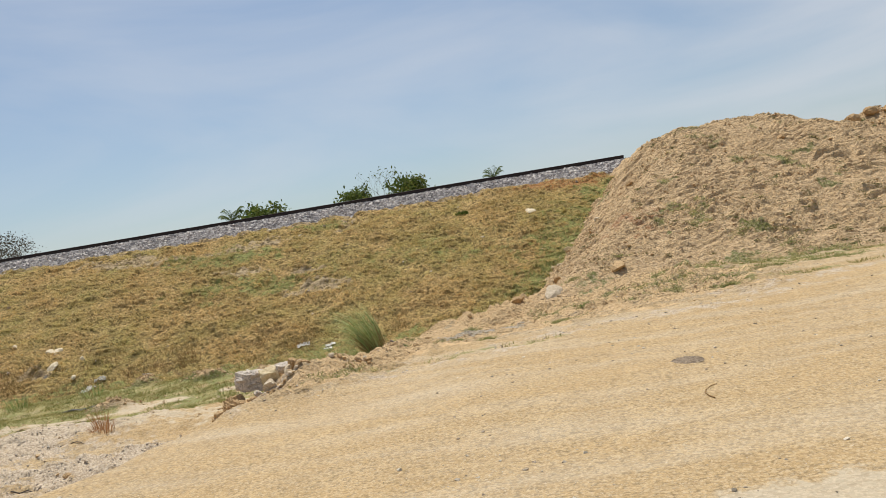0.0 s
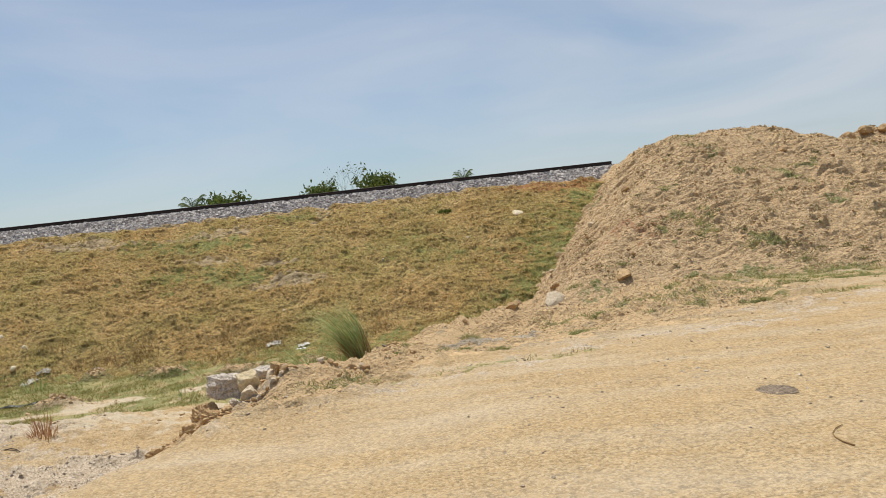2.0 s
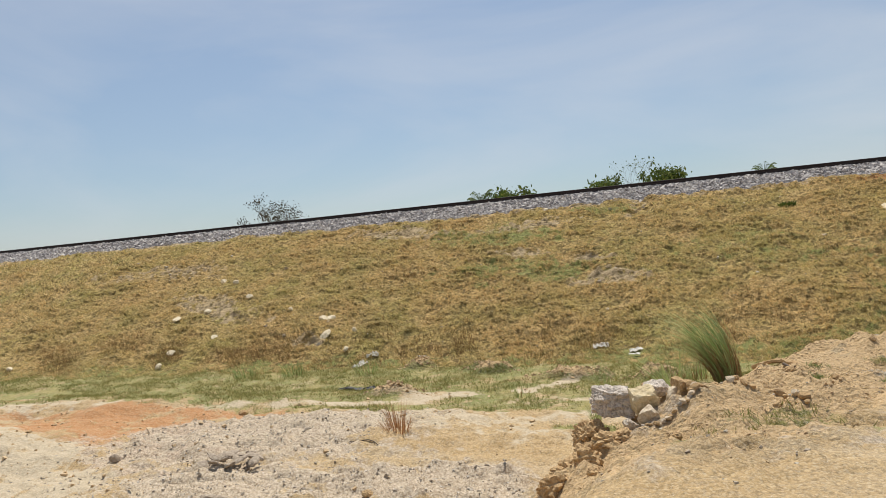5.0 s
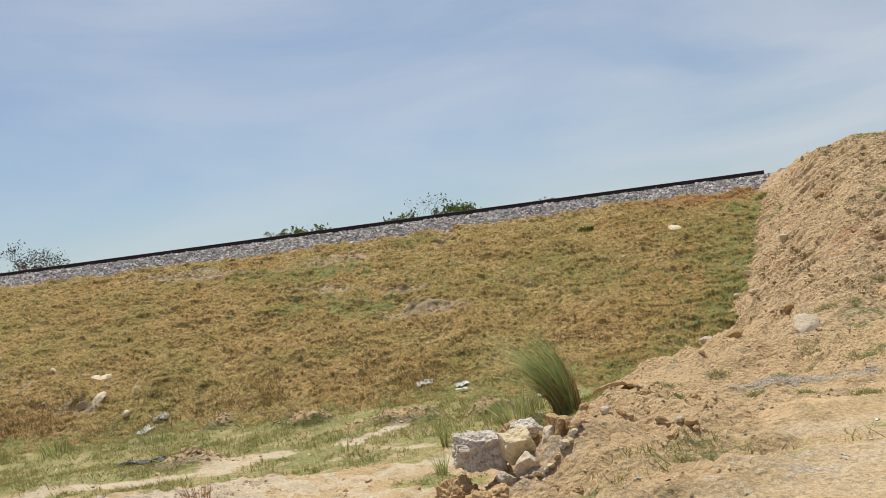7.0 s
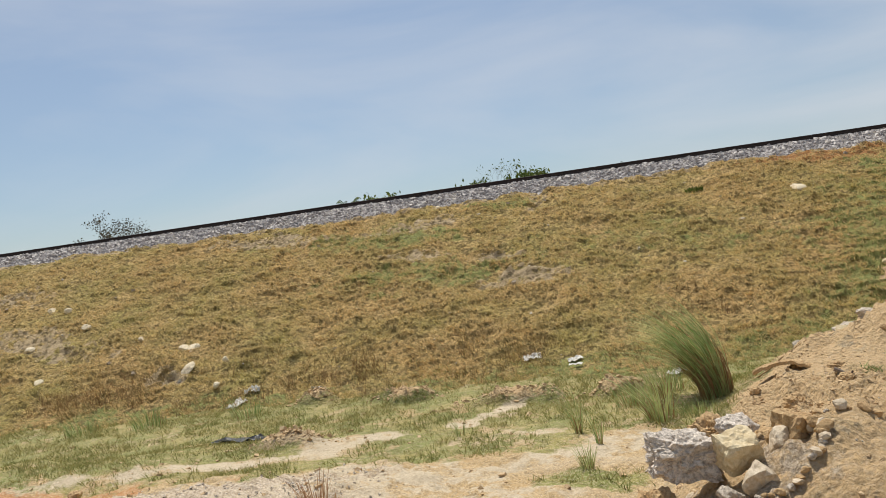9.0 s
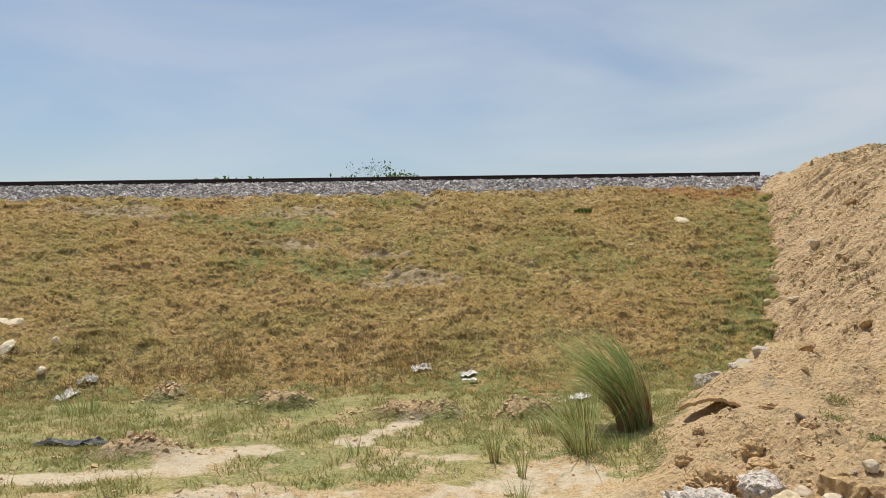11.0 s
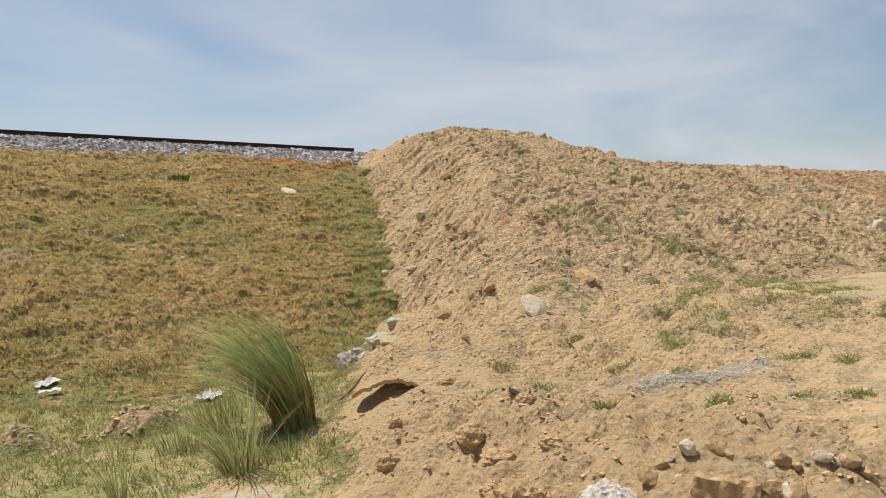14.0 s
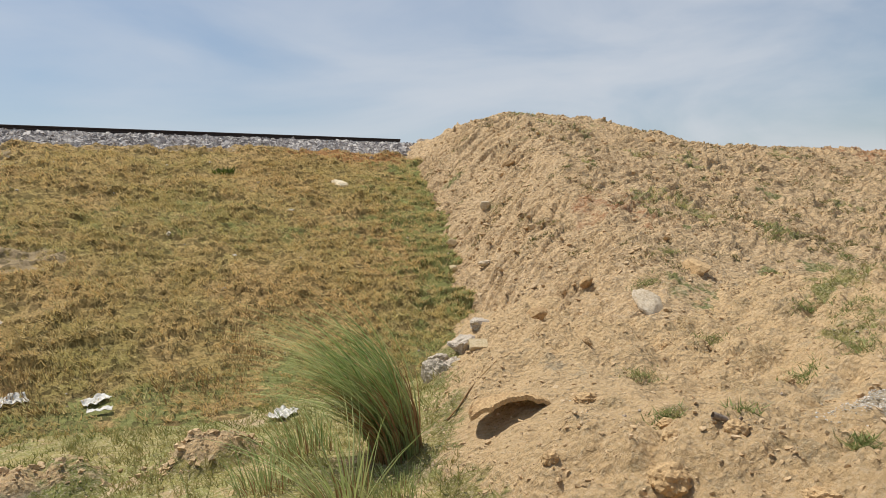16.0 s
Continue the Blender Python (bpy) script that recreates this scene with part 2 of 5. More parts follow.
def mask(tree, key, breakup, low=0.42, high=0.58):
    """A mask of the mesh, its edge broken up by a finer noise."""
    n = node(tree, "ShaderNodeAttribute", attribute_name=key)
    ragged = maths(tree, "ADD", maths(tree, "SUBTRACT", breakup, 0.5), maths(tree, "SUBTRACT", grain(tree, 0.9, 8, 0.78), 0.5))
    total = maths(tree, "ADD", n.outputs["Fac"], maths(tree, "MULTIPLY", maths(tree, "MULTIPLY", ragged, 4.0), maths(tree, "MINIMUM", maths(tree, "MULTIPLY", n.outputs["Fac"], 3.0), 1.0)))
    return ramp(tree, total, (low - 0.12, 0.0), (high + 0.14, 1.0))


def earth(name, light, dark, fleck, scale=1.0, bump=0.5):
    """Soil or sand in two tones at two scales, with small pale stones in it."""
    m, t, s = material(name, 0.95)
    big, mid, fine = grain(t, 0.35 * scale, 5), grain(t, 2.6 * scale, 6, 0.65), grain(t, 26 * scale, 6, 0.7)
    c = mix(t, ramp(t, big, (0.33, 0.0), (0.68, 1.0)), light, dark)
    c = mix(t, ramp(t, mid, (0.35, 0.0), (0.7, 0.55)), c, tuple(0.72 * v for v in dark))
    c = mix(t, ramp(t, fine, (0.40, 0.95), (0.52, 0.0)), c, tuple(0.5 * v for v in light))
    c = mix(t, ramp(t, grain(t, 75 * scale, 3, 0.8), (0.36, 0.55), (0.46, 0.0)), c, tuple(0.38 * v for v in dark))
    c = mix(t, ramp(t, grain(t, 41 * scale, 2), (0.66, 0.0), (0.72, 0.7)), c, fleck)
    return m, t, s, c, mid, fine


SAND, SAND_DARK = (0.55, 0.395, 0.205), (0.49, 0.335, 0.16)
SOIL, SOIL_DARK = (0.67, 0.47, 0.255), (0.59, 0.395, 0.195)
DRY, GREEN = (0.66, 0.44, 0.175), (0.50, 0.405, 0.135)

# bare ground: sand, grey gravel, pale silt, red earth and turf
ground_mat, t, s, colour, mid, fine = earth("bare_ground", SAND, SAND_DARK, (0.62, 0.55, 0.42))
breakup = grain(t, 3.0, 6, 0.7)
ruts = node(t, "ShaderNodeMapping", {"Rotation": (0, 0, radians(-38)), "Scale": (0.30, 1.5, 1.0)})
t.links.new(node(t, "ShaderNodeNewGeometry").outputs["Position"], ruts.inputs[0])
streak = grain(t, 1.1, 3, 0.5, ruts.outputs[0])
colour = mix(t, ramp(t, streak, (0.46, 0.0), (0.72, 0.35)), colour, (0.56, 0.49, 0.38))
colour = mix(t, ramp(t, streak, (0.30, 0.3), (0.46, 0.0)), colour, (0.50, 0.325, 0.14))
fuzzy = grain(t, 9.0, 5, 0.7)
colour = mix(t, mask(t, "clods", breakup), colour, mix(t, fine, SOIL_DARK, SOIL))
colour = mix(t, mask(t, "red", breakup), colour, mix(t, fine, (0.34, 0.15, 0.055), (0.50, 0.26, 0.11)))
grit = ramp(t, grain(t, 38, 3, 0.8), (0.38, (0.25, 0.19, 0.13)), (0.50, (0.47, 0.385, 0.29)), (0.66, (0.66, 0.565, 0.44)))
colour = mix(t, maths(t, "MULTIPLY", mask(t, "gravel", breakup), 0.85), colour, grit)
colour = mix(t, mask(t, "pale", breakup), colour, mix(t, fuzzy, (0.57, 0.48, 0.345), (0.43, 0.34, 0.22)))
turf = mix(t, ramp(t, grain(t, 1.2, 4), (0.4, 0.0), (0.62, 1.0)), (0.21, 0.225, 0.065), (0.33, 0.275, 0.095))
turf = mix(t, ramp(t, fuzzy, (0.4, 0.6), (0.56, 0.0)), turf, (0.12, 0.11, 0.035))
colour = mix(t, mask(t, "turf", breakup), colour, turf)
colour = speckle(t, colour, 34, 0.20, (0.30, 0.20, 0.10))
colour = speckle(t, colour, 70, 0.25, (0.78, 0.64, 0.44))
t.links.new(colour, s.inputs["Base Color"])
loose = maths(t, "ADD", 0.3, maths(t, "MULTIPLY", node(t, "ShaderNodeAttribute", attribute_name="clods").outputs["Fac"], 0.9))
relief(t, s, maths(t, "MULTIPLY", maths(t, "ADD", maths(t, "ADD", fine, mid), maths(t, "MULTIPLY", crumbs(t, 22), 0.8)), loose), 0.9, 0.06)

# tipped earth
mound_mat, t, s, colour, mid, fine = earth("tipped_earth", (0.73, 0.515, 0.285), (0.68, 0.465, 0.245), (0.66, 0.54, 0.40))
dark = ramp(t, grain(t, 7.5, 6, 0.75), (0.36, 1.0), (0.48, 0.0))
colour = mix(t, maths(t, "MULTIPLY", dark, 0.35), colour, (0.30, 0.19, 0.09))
colour = mix(t, mask(t, "red", grain(t, 3.0, 5)), colour, (0.40, 0.21, 0.10))
colour = mix(t, mask(t, "turf", grain(t, 4.0, 6, 0.75), 0.48, 0.58), colour, mix(t, fine, (0.14, 0.15, 0.05), (0.27, 0.26, 0.10)))
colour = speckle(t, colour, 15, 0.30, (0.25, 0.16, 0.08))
colour = speckle(t, colour, 27, 0.30, (0.76, 0.60, 0.40))
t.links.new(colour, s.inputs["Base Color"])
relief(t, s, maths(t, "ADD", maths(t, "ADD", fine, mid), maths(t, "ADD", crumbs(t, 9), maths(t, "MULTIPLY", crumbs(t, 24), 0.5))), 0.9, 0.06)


def turf_tone(t):
    """Dry and green grass in patches, by place."""
    patch = ramp(t, grain(t, 0.42, 5, 0.62), (0.40, 0.0), (0.62, 1.0))
    c = mix(t, patch, DRY, GREEN)
    c = mix(t, ramp(t, grain(t, 1.9, 4, 0.6), (0.42, 0.0), (0.68, 0.7)), c, (0.66, 0.45, 0.20))
    return c


# ground of the grassed slope
slope_mat, t, s = material("dry_turf", 0.95)
colour = turf_tone(t)
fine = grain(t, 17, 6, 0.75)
# dark grain here and dark specks below paint the shade between tufts into the colour
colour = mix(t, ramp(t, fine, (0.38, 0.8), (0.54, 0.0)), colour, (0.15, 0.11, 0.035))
colour = mix(t, mask(t, "lush", grain(t, 2.4, 5)), colour, mix(t, fine, (0.20, 0.21, 0.06), (0.42, 0.42, 0.15)))
bare = mix(t, fine, (0.42, 0.30, 0.16), (0.68, 0.53, 0.33))
colour = mix(t, mask(t, "bare", grain(t, 3.6, 6, 0.7)), colour, bare)
colour = mix(t, mask(t, "red", grain(t, 3.0, 5)), colour, (0.47, 0.24, 0.09))
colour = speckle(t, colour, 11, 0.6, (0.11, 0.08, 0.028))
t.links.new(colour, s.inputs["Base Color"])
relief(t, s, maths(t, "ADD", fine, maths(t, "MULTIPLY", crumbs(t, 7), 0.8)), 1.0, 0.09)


def thin_leaf(t, s, c):
    """Lets some light through the leaf."""
    glow = node(t, "ShaderNodeBsdfTranslucent")
    t.links.new(c, glow.inputs[0])
    both = node(t, "ShaderNodeMixShader", {0: 0.3})
    t.links.new(s.outputs[0], both.inputs[1])
    t.links.new(glow.outputs[0], both.inputs[2])
    t.links.new(both.outputs[0], t.nodes["Material Output"].inputs[0])


def blade_material(name, base, tip, dry, dry_share=0.35):
    """Grass: every blade its own tone, greener and drier by patches."""
    m, t, s = material(name, 0.75)
    rnd = node(t, "ShaderNodeNewGeometry").outputs["Random Per Island"]
    c = ramp(t, rnd, (0.0, base), (1 - dry_share, tip), (1.0, dry))
    c = mix(t, ramp(t, grain(t, 1.3, 3), (0.4, 0.0), (0.65, 0.55)), c, dry)
    t.links.new(c, s.inputs["Base Color"])
    thin_leaf(t, s, c)
    return m


slope_blade, t, s = material("slope_grass", 0.8)
rnd = node(t, "ShaderNodeNewGeometry").outputs["Random Per Island"]
colour = mix(t, ramp(t, rnd, (0.0, 0.0), (0.9, 0.7)), turf_tone(t), (0.90, 0.74, 0.43))
colour = mix(t, ramp(t, rnd, (0.74, 0.0), (0.75, 0.6)), colour, (0.21, 0.215, 0.06))
t.links.new(colour, s.inputs["Base Color"])
thin_leaf(t, s, colour)
lush_blade = blade_material("green_grass", (0.26, 0.29, 0.09), (0.46, 0.45, 0.175), (0.62, 0.52, 0.25), 0.35)
flat_blade = blade_material("short_turf", (0.155, 0.175, 0.045), (0.295, 0.295, 0.09), (0.45, 0.365, 0.15), 0.35)
reed_blade = blade_material("clump_grass", (0.15, 0.23, 0.06), (0.36, 0.46, 0.16), (0.62, 0.58, 0.27), 0.2)
straw = blade_material("straw", (0.30, 0.17, 0.07), (0.42, 0.27, 0.11), (0.22, 0.12, 0.06))
rust_leaf = blade_material("rusty_leaf", (0.34, 0.16, 0.07), (0.46, 0.25, 0.11), (0.52, 0.33, 0.16))
weed = blade_material("dry_weed", (0.20, 0.11, 0.05), (0.33, 0.20, 0.085), (0.27, 0.23, 0.09))


def stone(name, a, b, c, size=1.0, bump=0.5, rough=0.9):
    m, t, s = material(name, rough)
    place = node(t, "ShaderNodeTexCoord").outputs["Object"]
    n1, n2 = grain(t, 5 * size, 5, 0.65, place), grain(t, 34 * size, 5, 0.7, place)
    col = mix(t, ramp(t, n1, (0.35, 0.0), (0.65, 1.0)), a, b)
    col = mix(t, ramp(t, n2, (0.38, 0.8), (0.6, 0.0)), col, c)
    t.links.new(col, s.inputs["Base Color"])
    relief(t, s, maths(t, "ADD", n1, n2), bump, 0.02)
    return m


def piece_material(name, a, b, c, rough=0.9):
    """For many small stones in one mesh: each its own tone."""
    m, t, s = material(name, rough)
    rnd = node(t, "ShaderNodeNewGeometry").outputs["Random Per Island"]
    col = ramp(t, rnd, (0.0, a), (0.5, b), (1.0, c))
    n = grain(t, 60, 3)
    col = mix(t, ramp(t, n, (0.35, 0.45), (0.6, 0.0)), col, tuple(0.5 * v for v in a))
    t.links.new(col, s.inputs["Base Color"])
    return m


ballast_mat = piece_material("ballast", (0.25, 0.225, 0.215), (0.49, 0.45, 0.42), (0.78, 0.72, 0.65))
clod_mat = piece_material("clod", (0.50, 0.345, 0.185), (0.58, 0.405, 0.225), (0.66, 0.49, 0.30))
pebble_mat = piece_material("pebble", (0.30, 0.24, 0.17), (0.55, 0.47, 0.36), (0.75, 0.68, 0.55))
gravel_mat = piece_material("grey_gravel", (0.34, 0.28, 0.21), (0.48, 0.41, 0.325), (0.66, 0.59, 0.50))
concrete_mat = stone("rough_concrete", (0.78, 0.68, 0.55), (0.64, 0.55, 0.43), (0.28, 0.225, 0.17), 1.3, 1.0)
knobbly_concrete = stone("aggregate_concrete", (0.88, 0.78, 0.66), (0.76, 0.66, 0.55), (0.34, 0.28, 0.22), 1.3, 1.0)
pale_stone = stone("pale_stone", (0.72, 0.62, 0.47), (0.62, 0.50, 0.34), (0.44, 0.33, 0.21))
ochre_stone = stone("ochre_stone", (0.56, 0.39, 0.20), (0.46, 0.295, 0.14), (0.28, 0.17, 0.08))
grey_stone = stone("grey_stone", (0.52, 0.43, 0.33), (0.40, 0.32, 0.235), (0.22, 0.17, 0.12))
crust_mat = stone("earth_crust", (0.62, 0.435, 0.23), (0.52, 0.345, 0.17), (0.30, 0.19, 0.09))
yellow_stone = stone("yellow_stone", (0.72, 0.61, 0.40), (0.66, 0.52, 0.31), (0.50, 0.38, 0.21))
cream_stone = stone("cream_stone", (0.88, 0.78, 0.58), (0.80, 0.67, 0.46), (0.62, 0.50, 0.32))
rail_mat = stone("rusty_rail", (0.035, 0.026, 0.024), (0.055, 0.034, 0.026), (0.02, 0.017, 0.018), 2.0, 0.2, 0.6)
sleeper_mat = stone("concrete_sleeper", (0.40, 0.38, 0.35), (0.33, 0.31, 0.28), (0.22, 0.2, 0.18))
bark_mat = stone("bark", (0.16, 0.13, 0.105), (0.11, 0.085, 0.065), (0.06, 0.045, 0.035))
white_litter = stone("dirty_white_sheet", (0.80, 0.78, 0.72), (0.68, 0.64, 0.56), (0.50, 0.45, 0.37), 1.0, 0.3, 0.6)
black_plastic = stone("black_plastic", (0.03, 0.03, 0.032), (0.075, 0.075, 0.08), (0.02, 0.02, 0.02), 1.0, 0.4, 0.35)
bottle_mat = stone("dusty_plastic", (0.30, 0.24, 0.18), (0.22, 0.17, 0.13), (0.12, 0.09, 0.07), 1.0, 0.2, 0.4)
leaf_green = blade_material("tree_leaf", (0.045, 0.085, 0.018), (0.11, 0.165, 0.035), (0.19, 0.20, 0.05), 0.25)
palm_green = blade_material("palm_leaf", (0.04, 0.08, 0.02), (0.09, 0.14, 0.035), (0.15, 0.18, 0.05), 0.25)
dull_leaf = blade_material("sparse_leaf", (0.05, 0.046, 0.035), (0.085, 0.075, 0.05), (0.11, 0.09, 0.06), 0.3)


# ---- large structure ----
def zones(*marks, far, growth=1.18):
    """Steps that change from mark to mark, each (start, step), and grow outside to far."""
    inner = np.concatenate([np.arange(a, b - 1e-6, d) for (a, d), (b, _) in zip(marks, marks[1:])] + [[marks[-1][0]]])
    before, after = [inner[0]], [inner[-1]]
    d = marks[0][1]
    while before[-1] > far[0]:
        d *= growth
        before.append(before[-1] - d)
    d = marks[-2][1]
    while after[-1] < far[1]:
        d *= growth
        after.append(after[-1] + d)
    return np.concatenate([before[:0:-1], inner, after[1:]])


TURF_HEAPS = ((-3.15, 16.15, 0.35), (-4.68, 16.4, 0.6), (-7.66, 14.95, 0.5), (-6.5, 17.3, 0.4), (-8.3, 17.9, 0.3))


def heap_field(x, y):
    return np.clip(sum(blob(x, y, hx, hy, hr, 0.28, 0, 0.6, 221) for hx, hy, hr in TURF_HEAPS), 0, 1)


def turf_field(x, y):
    e = fill_edge(x, y)
    v = step(y + 0.25 * smooth_noise(x, y, 2.0, 7), 12.9, 13.7) * (1 - step(e, -0.6, 0.25))
    v = 1.2 * v * (1 - 0.95 * pale_field(x, y)) * (1 - red_field(x, y)) * (1 - 0.9 * heap_field(x, y))
    v = v + 0.5 * blob(x, y, -2.0, 9.2, 0.9, 0.3, 35, 0.7, 101) + 0.7 * blob(x, y, -3.6, 12.4, 0.55, 0.3, 0, 0.5, 103)
    v = v + 0.8 * blob(x, y, 5.8, 14.8, 1.9, 0.42, 3, 0.6, 105) + 0.6 * blob(x, y, 9.0, 15.0, 2.4, 0.3, 0, 0.6, 107)
    v = v + 0.55 * blob(x, y, 0.2, 9.6, 1.3, 0.25, 15, 0.6, 109) + 0.5 * blob(x, y, 2.3, 13.5, 0.8, 0.45, 10, 0.6, 111)
    v = v + 0.5 * blob(x, y, 3.3, 12.6, 0.6, 0.3, 10, 0.6, 113) + 0.45 * blob(x, y, 6.5, 12.4, 2.2, 0.2, 4, 0.6, 115)
    return np.clip(v, 0, 1)


def pale_field(x, y):
    """Bright dried silt: thin channels through the turf and flats beside the gravel."""
    v = blob(x, y, -9.8, 13.9, 1.1, 0.22, 10, 0.9, 121, 0.5) + blob(x, y, -6.3, 15.05, 1.05, 0.2, 6, 0.9, 123, 0.5)
    v = v + blob(x, y, -7.05, 14.5, 0.45, 0.30, 60, 0.6, 125) + blob(x, y, -4.85, 15.75, 0.6, 0.15, 50, 0.9, 127, 0.5)
    v = v + blob(x, y, -8.3, 14.1, 0.8, 0.22, 5, 0.6, 129) + 0.8 * blob(x, y, -4.5, 14.6, 0.95, 0.18, -38, 0.9, 131, 0.5)
    v = v + blob(x, y, -3.3, 13.6, 0.9, 0.42, 12, 0.8, 133) + 0.7 * blob(x, y, -5.35, 12.2, 1.2, 0.72, 10, 0.8, 134, 0.5)
    v = v + blob(x, y, -6.5, 13.5, 0.6, 0.2, 10, 0.6, 135) + blob(x, y, -11.6, 10.2, 1.5, 0.6, -30, 0.7, 136)
    v = v + blob(x, y, -9.8, 9.2, 1.4, 0.55, -20, 0.7, 137) + blob(x, y, -16.5, 13.2, 3.0, 0.4, 5, 0.8, 138)
    v = v + blob(x, y, 0.22, 12.03, 0.80, 0.27, -18, 0.4, 153, 0.2) + 0.8 * blob(x, y, 2.0, 3.3, 1.0, 0.5, 0, 0.5, 141)
    return np.clip(v, 0, 1) * (1 - 0.9 * heap_field(x, y))


def gravel_field(x, y):
    v = 1.4 * blob(x, y, -8.0, 11.8, 2.2, 1.4, 8, 0.7, 151) + 0.62 * blob(x, y, -7.4, 9.4, 3.8, 2.0, 0, 0.7, 153)
    v = v + 1.3 * blob(x, y, -5.1, 9.9, 1.15, 0.42, 0, 0.7, 155) + 0.6 * blob(x, y, -7.0, 9.3, 1.6, 0.6, 0, 0.8, 157)
    v = v + 0.42 * blob(x, y, 3.4, 10.6, 3.2, 0.45, 12, 0.7, 159) + 0.4 * blob(x, y, -2.8, 10.1, 0.45, 0.6, 20, 0.5, 161)
    v = v + 0.5 * blob(x, y, 7.4, 12.0, 3.0, 0.35, 6, 0.7, 163) + 0.38 * blob(x, y, -0.6, 9.0, 2.2, 0.35, 30, 0.7, 165)
    return np.clip(v, 0, 1.8)


def red_field(x, y):
    v = blob(x, y, -12.1, 12.2, 2.3, 1.35, 0, 0.7, 171) + 0.7 * blob(x, y, -9.6, 13.3, 1.6, 0.3, 5, 0.6, 173)
    v = v + blob(x, y, -19.0, 14.6, 4.0, 0.6, 0, 0.8, 175) + 0.5 * blob(x, y, -9.0, 10.3, 1.3, 0.6, 0, 0.5, 177)
    return np.clip(v, 0, 1)


def clod_field(x, y):
    e = fill_edge(x, y)
    v = step(e, -0.7, 0.1) * (1 - step(e, 1.3, 2.6)) * step(y, 7.6, 9.2)
    v = v + heap_field(x, y)
    v = v + step(y - 0.2 * x, 10.0, 11.6) * step(e, -0.6, 0.2) * (1 - step(x, 4.5, 6.5)) * 0.85
    return np.clip(v, 0, 1)


ground = sheet("ground", zones((-19, 0.10), (-6.5, 0.042), (4.5, 0.08), (11, 0), far=(-2500, 2500)), zones((1.5, 0.09), (7.4, 0.042), (17.6, 0.12), (20, 0), far=(-2500, 2500)), ground_height,
               {"turf": turf_field, "pale": pale_field, "gravel": gravel_field, "red": red_field, "clods": clod_field})
ground.data.materials.append(ground_mat)
tagged(ground, "sandy bare ground with gravel, silt and turf patches", "ground", kind="structure")


def lush_field(x, y):
    edge = np.interp(y, MOUND_Y, MOUND_X)
    v = step(x, edge - 2.4, edge - 0.5) * (1 - step(y, 27.0, 28.2)) * (0.42 + 0.4 * smooth_noise(x, y, 0.7, 187))
    v = v + 0.5 * step(x, edge - 1.0, edge - 0.3) * (1 - step(y, 26.0, 27.5))
    v = v + 0.18 * blob(x, y, -4.5, 24.3, 4.5, 2.6, -10, 0.8, 188) + 0.16 * blob(x, y, 2.0, 23.5, 3.5, 3.0, 20, 0.8, 189)
    v = v + 0.7 * blob(x, y, -8.6, 26.0, 2.3, 0.9, -12, 0.6, 181) + 0.8 * blob(x, y, -5.0, 27.4, 1.3, 0.4, 0, 0.6, 183)
    v = v + 0.55 * step(18.9 - y + 0.3 * smooth_noise(x, y, 1.5, 5), 0, 0.7)
    v = v + 0.5 * blob(x, y, -6.5, 23.0, 2.4, 0.8, 0, 0.6, 185)
    return np.clip(v, 0, 1)


def bare_field(x, y):
    v = blob(x, y, -5.05, 23.75, 0.7, 0.35, 0, 0.5, 191) + 0.9 * blob(x, y, -4.6, 22.2, 0.9, 0.45, 0, 0.5, 193)
    v = v + 0.75 * blob(x, y, -7.4, 26.6, 1.4, 0.35, 0, 0.5, 195) + 0.75 * blob(x, y, -12.2, 26.9, 2.0, 0.45, -10, 0.6, 197)
    v = v + 0.8 * blob(x, y, -7.4, 24.2, 0.7, 0.3, 0, 0.6, 199) + 0.85 * blob(x, y, -12.2, 19.6, 0.5, 0.25, 0, 0.5, 201)
    v = v + 0.75 * blob(x, y, -17.0, 22.0, 2.4, 0.5, -25, 0.6, 203) + 0.7 * step(y, 27.8, 28.2) * (1 - step(y, 28.5, 28.8))
    v = v + 0.6 * blob(x, y, -21.0, 25.0, 3.0, 0.6, 0, 0.6, 205) + 0.6 * blob(x, y, -3.9, 27.4, 0.25, 0.9, -8, 0.6, 207)
    return np.clip(v, 0, 1)


bank = sheet("railway_bank", zones((-40, 0.25), (-24, 0.10), (-15, 0.06), (8, 0), far=(-420, 14)), zones((17.3, 0.032), (28.8, 0), far=(16.8, 46)), slope_height,
             {"lush": lush_field, "bare": bare_field, "red": lambda x, y: blob(x, y, 4.4, 27.7, 2.2, 0.4, 0, 0.5, 209)})
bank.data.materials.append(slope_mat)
tagged(bank, "long railway bank covered in dry olive grass", "embankment", kind="structure")


def mound_turf(x, y):
    v = 0.62 * step(smooth_noise(x, y, 0.9, 213) + 0.6 * smooth_noise(x, y, 0.35, 215), 0.55, 1.0)
    v = v * (0.7 + 0.5 * step(26 - y, 0, 9)) * step(x, 3.4, 5.5)
    v = v + 0.8 * blob(x, y, 9.2, 25.6, 0.5, 0.16, 0, 0.5, 217) + 0.5 * blob(x, y, 2.6, 15.0, 0.5, 0.3, 0, 0.5, 219)
    v = v + 0.9 * blob(x, y, 5.8, 15.4, 2.4, 0.5, 0, 0.6, 221) + 0.25 * blob(x, y, 3.0, 15.9, 0.7, 0.3, 0, 0.6, 223)
    return np.clip(v, 0, 1)


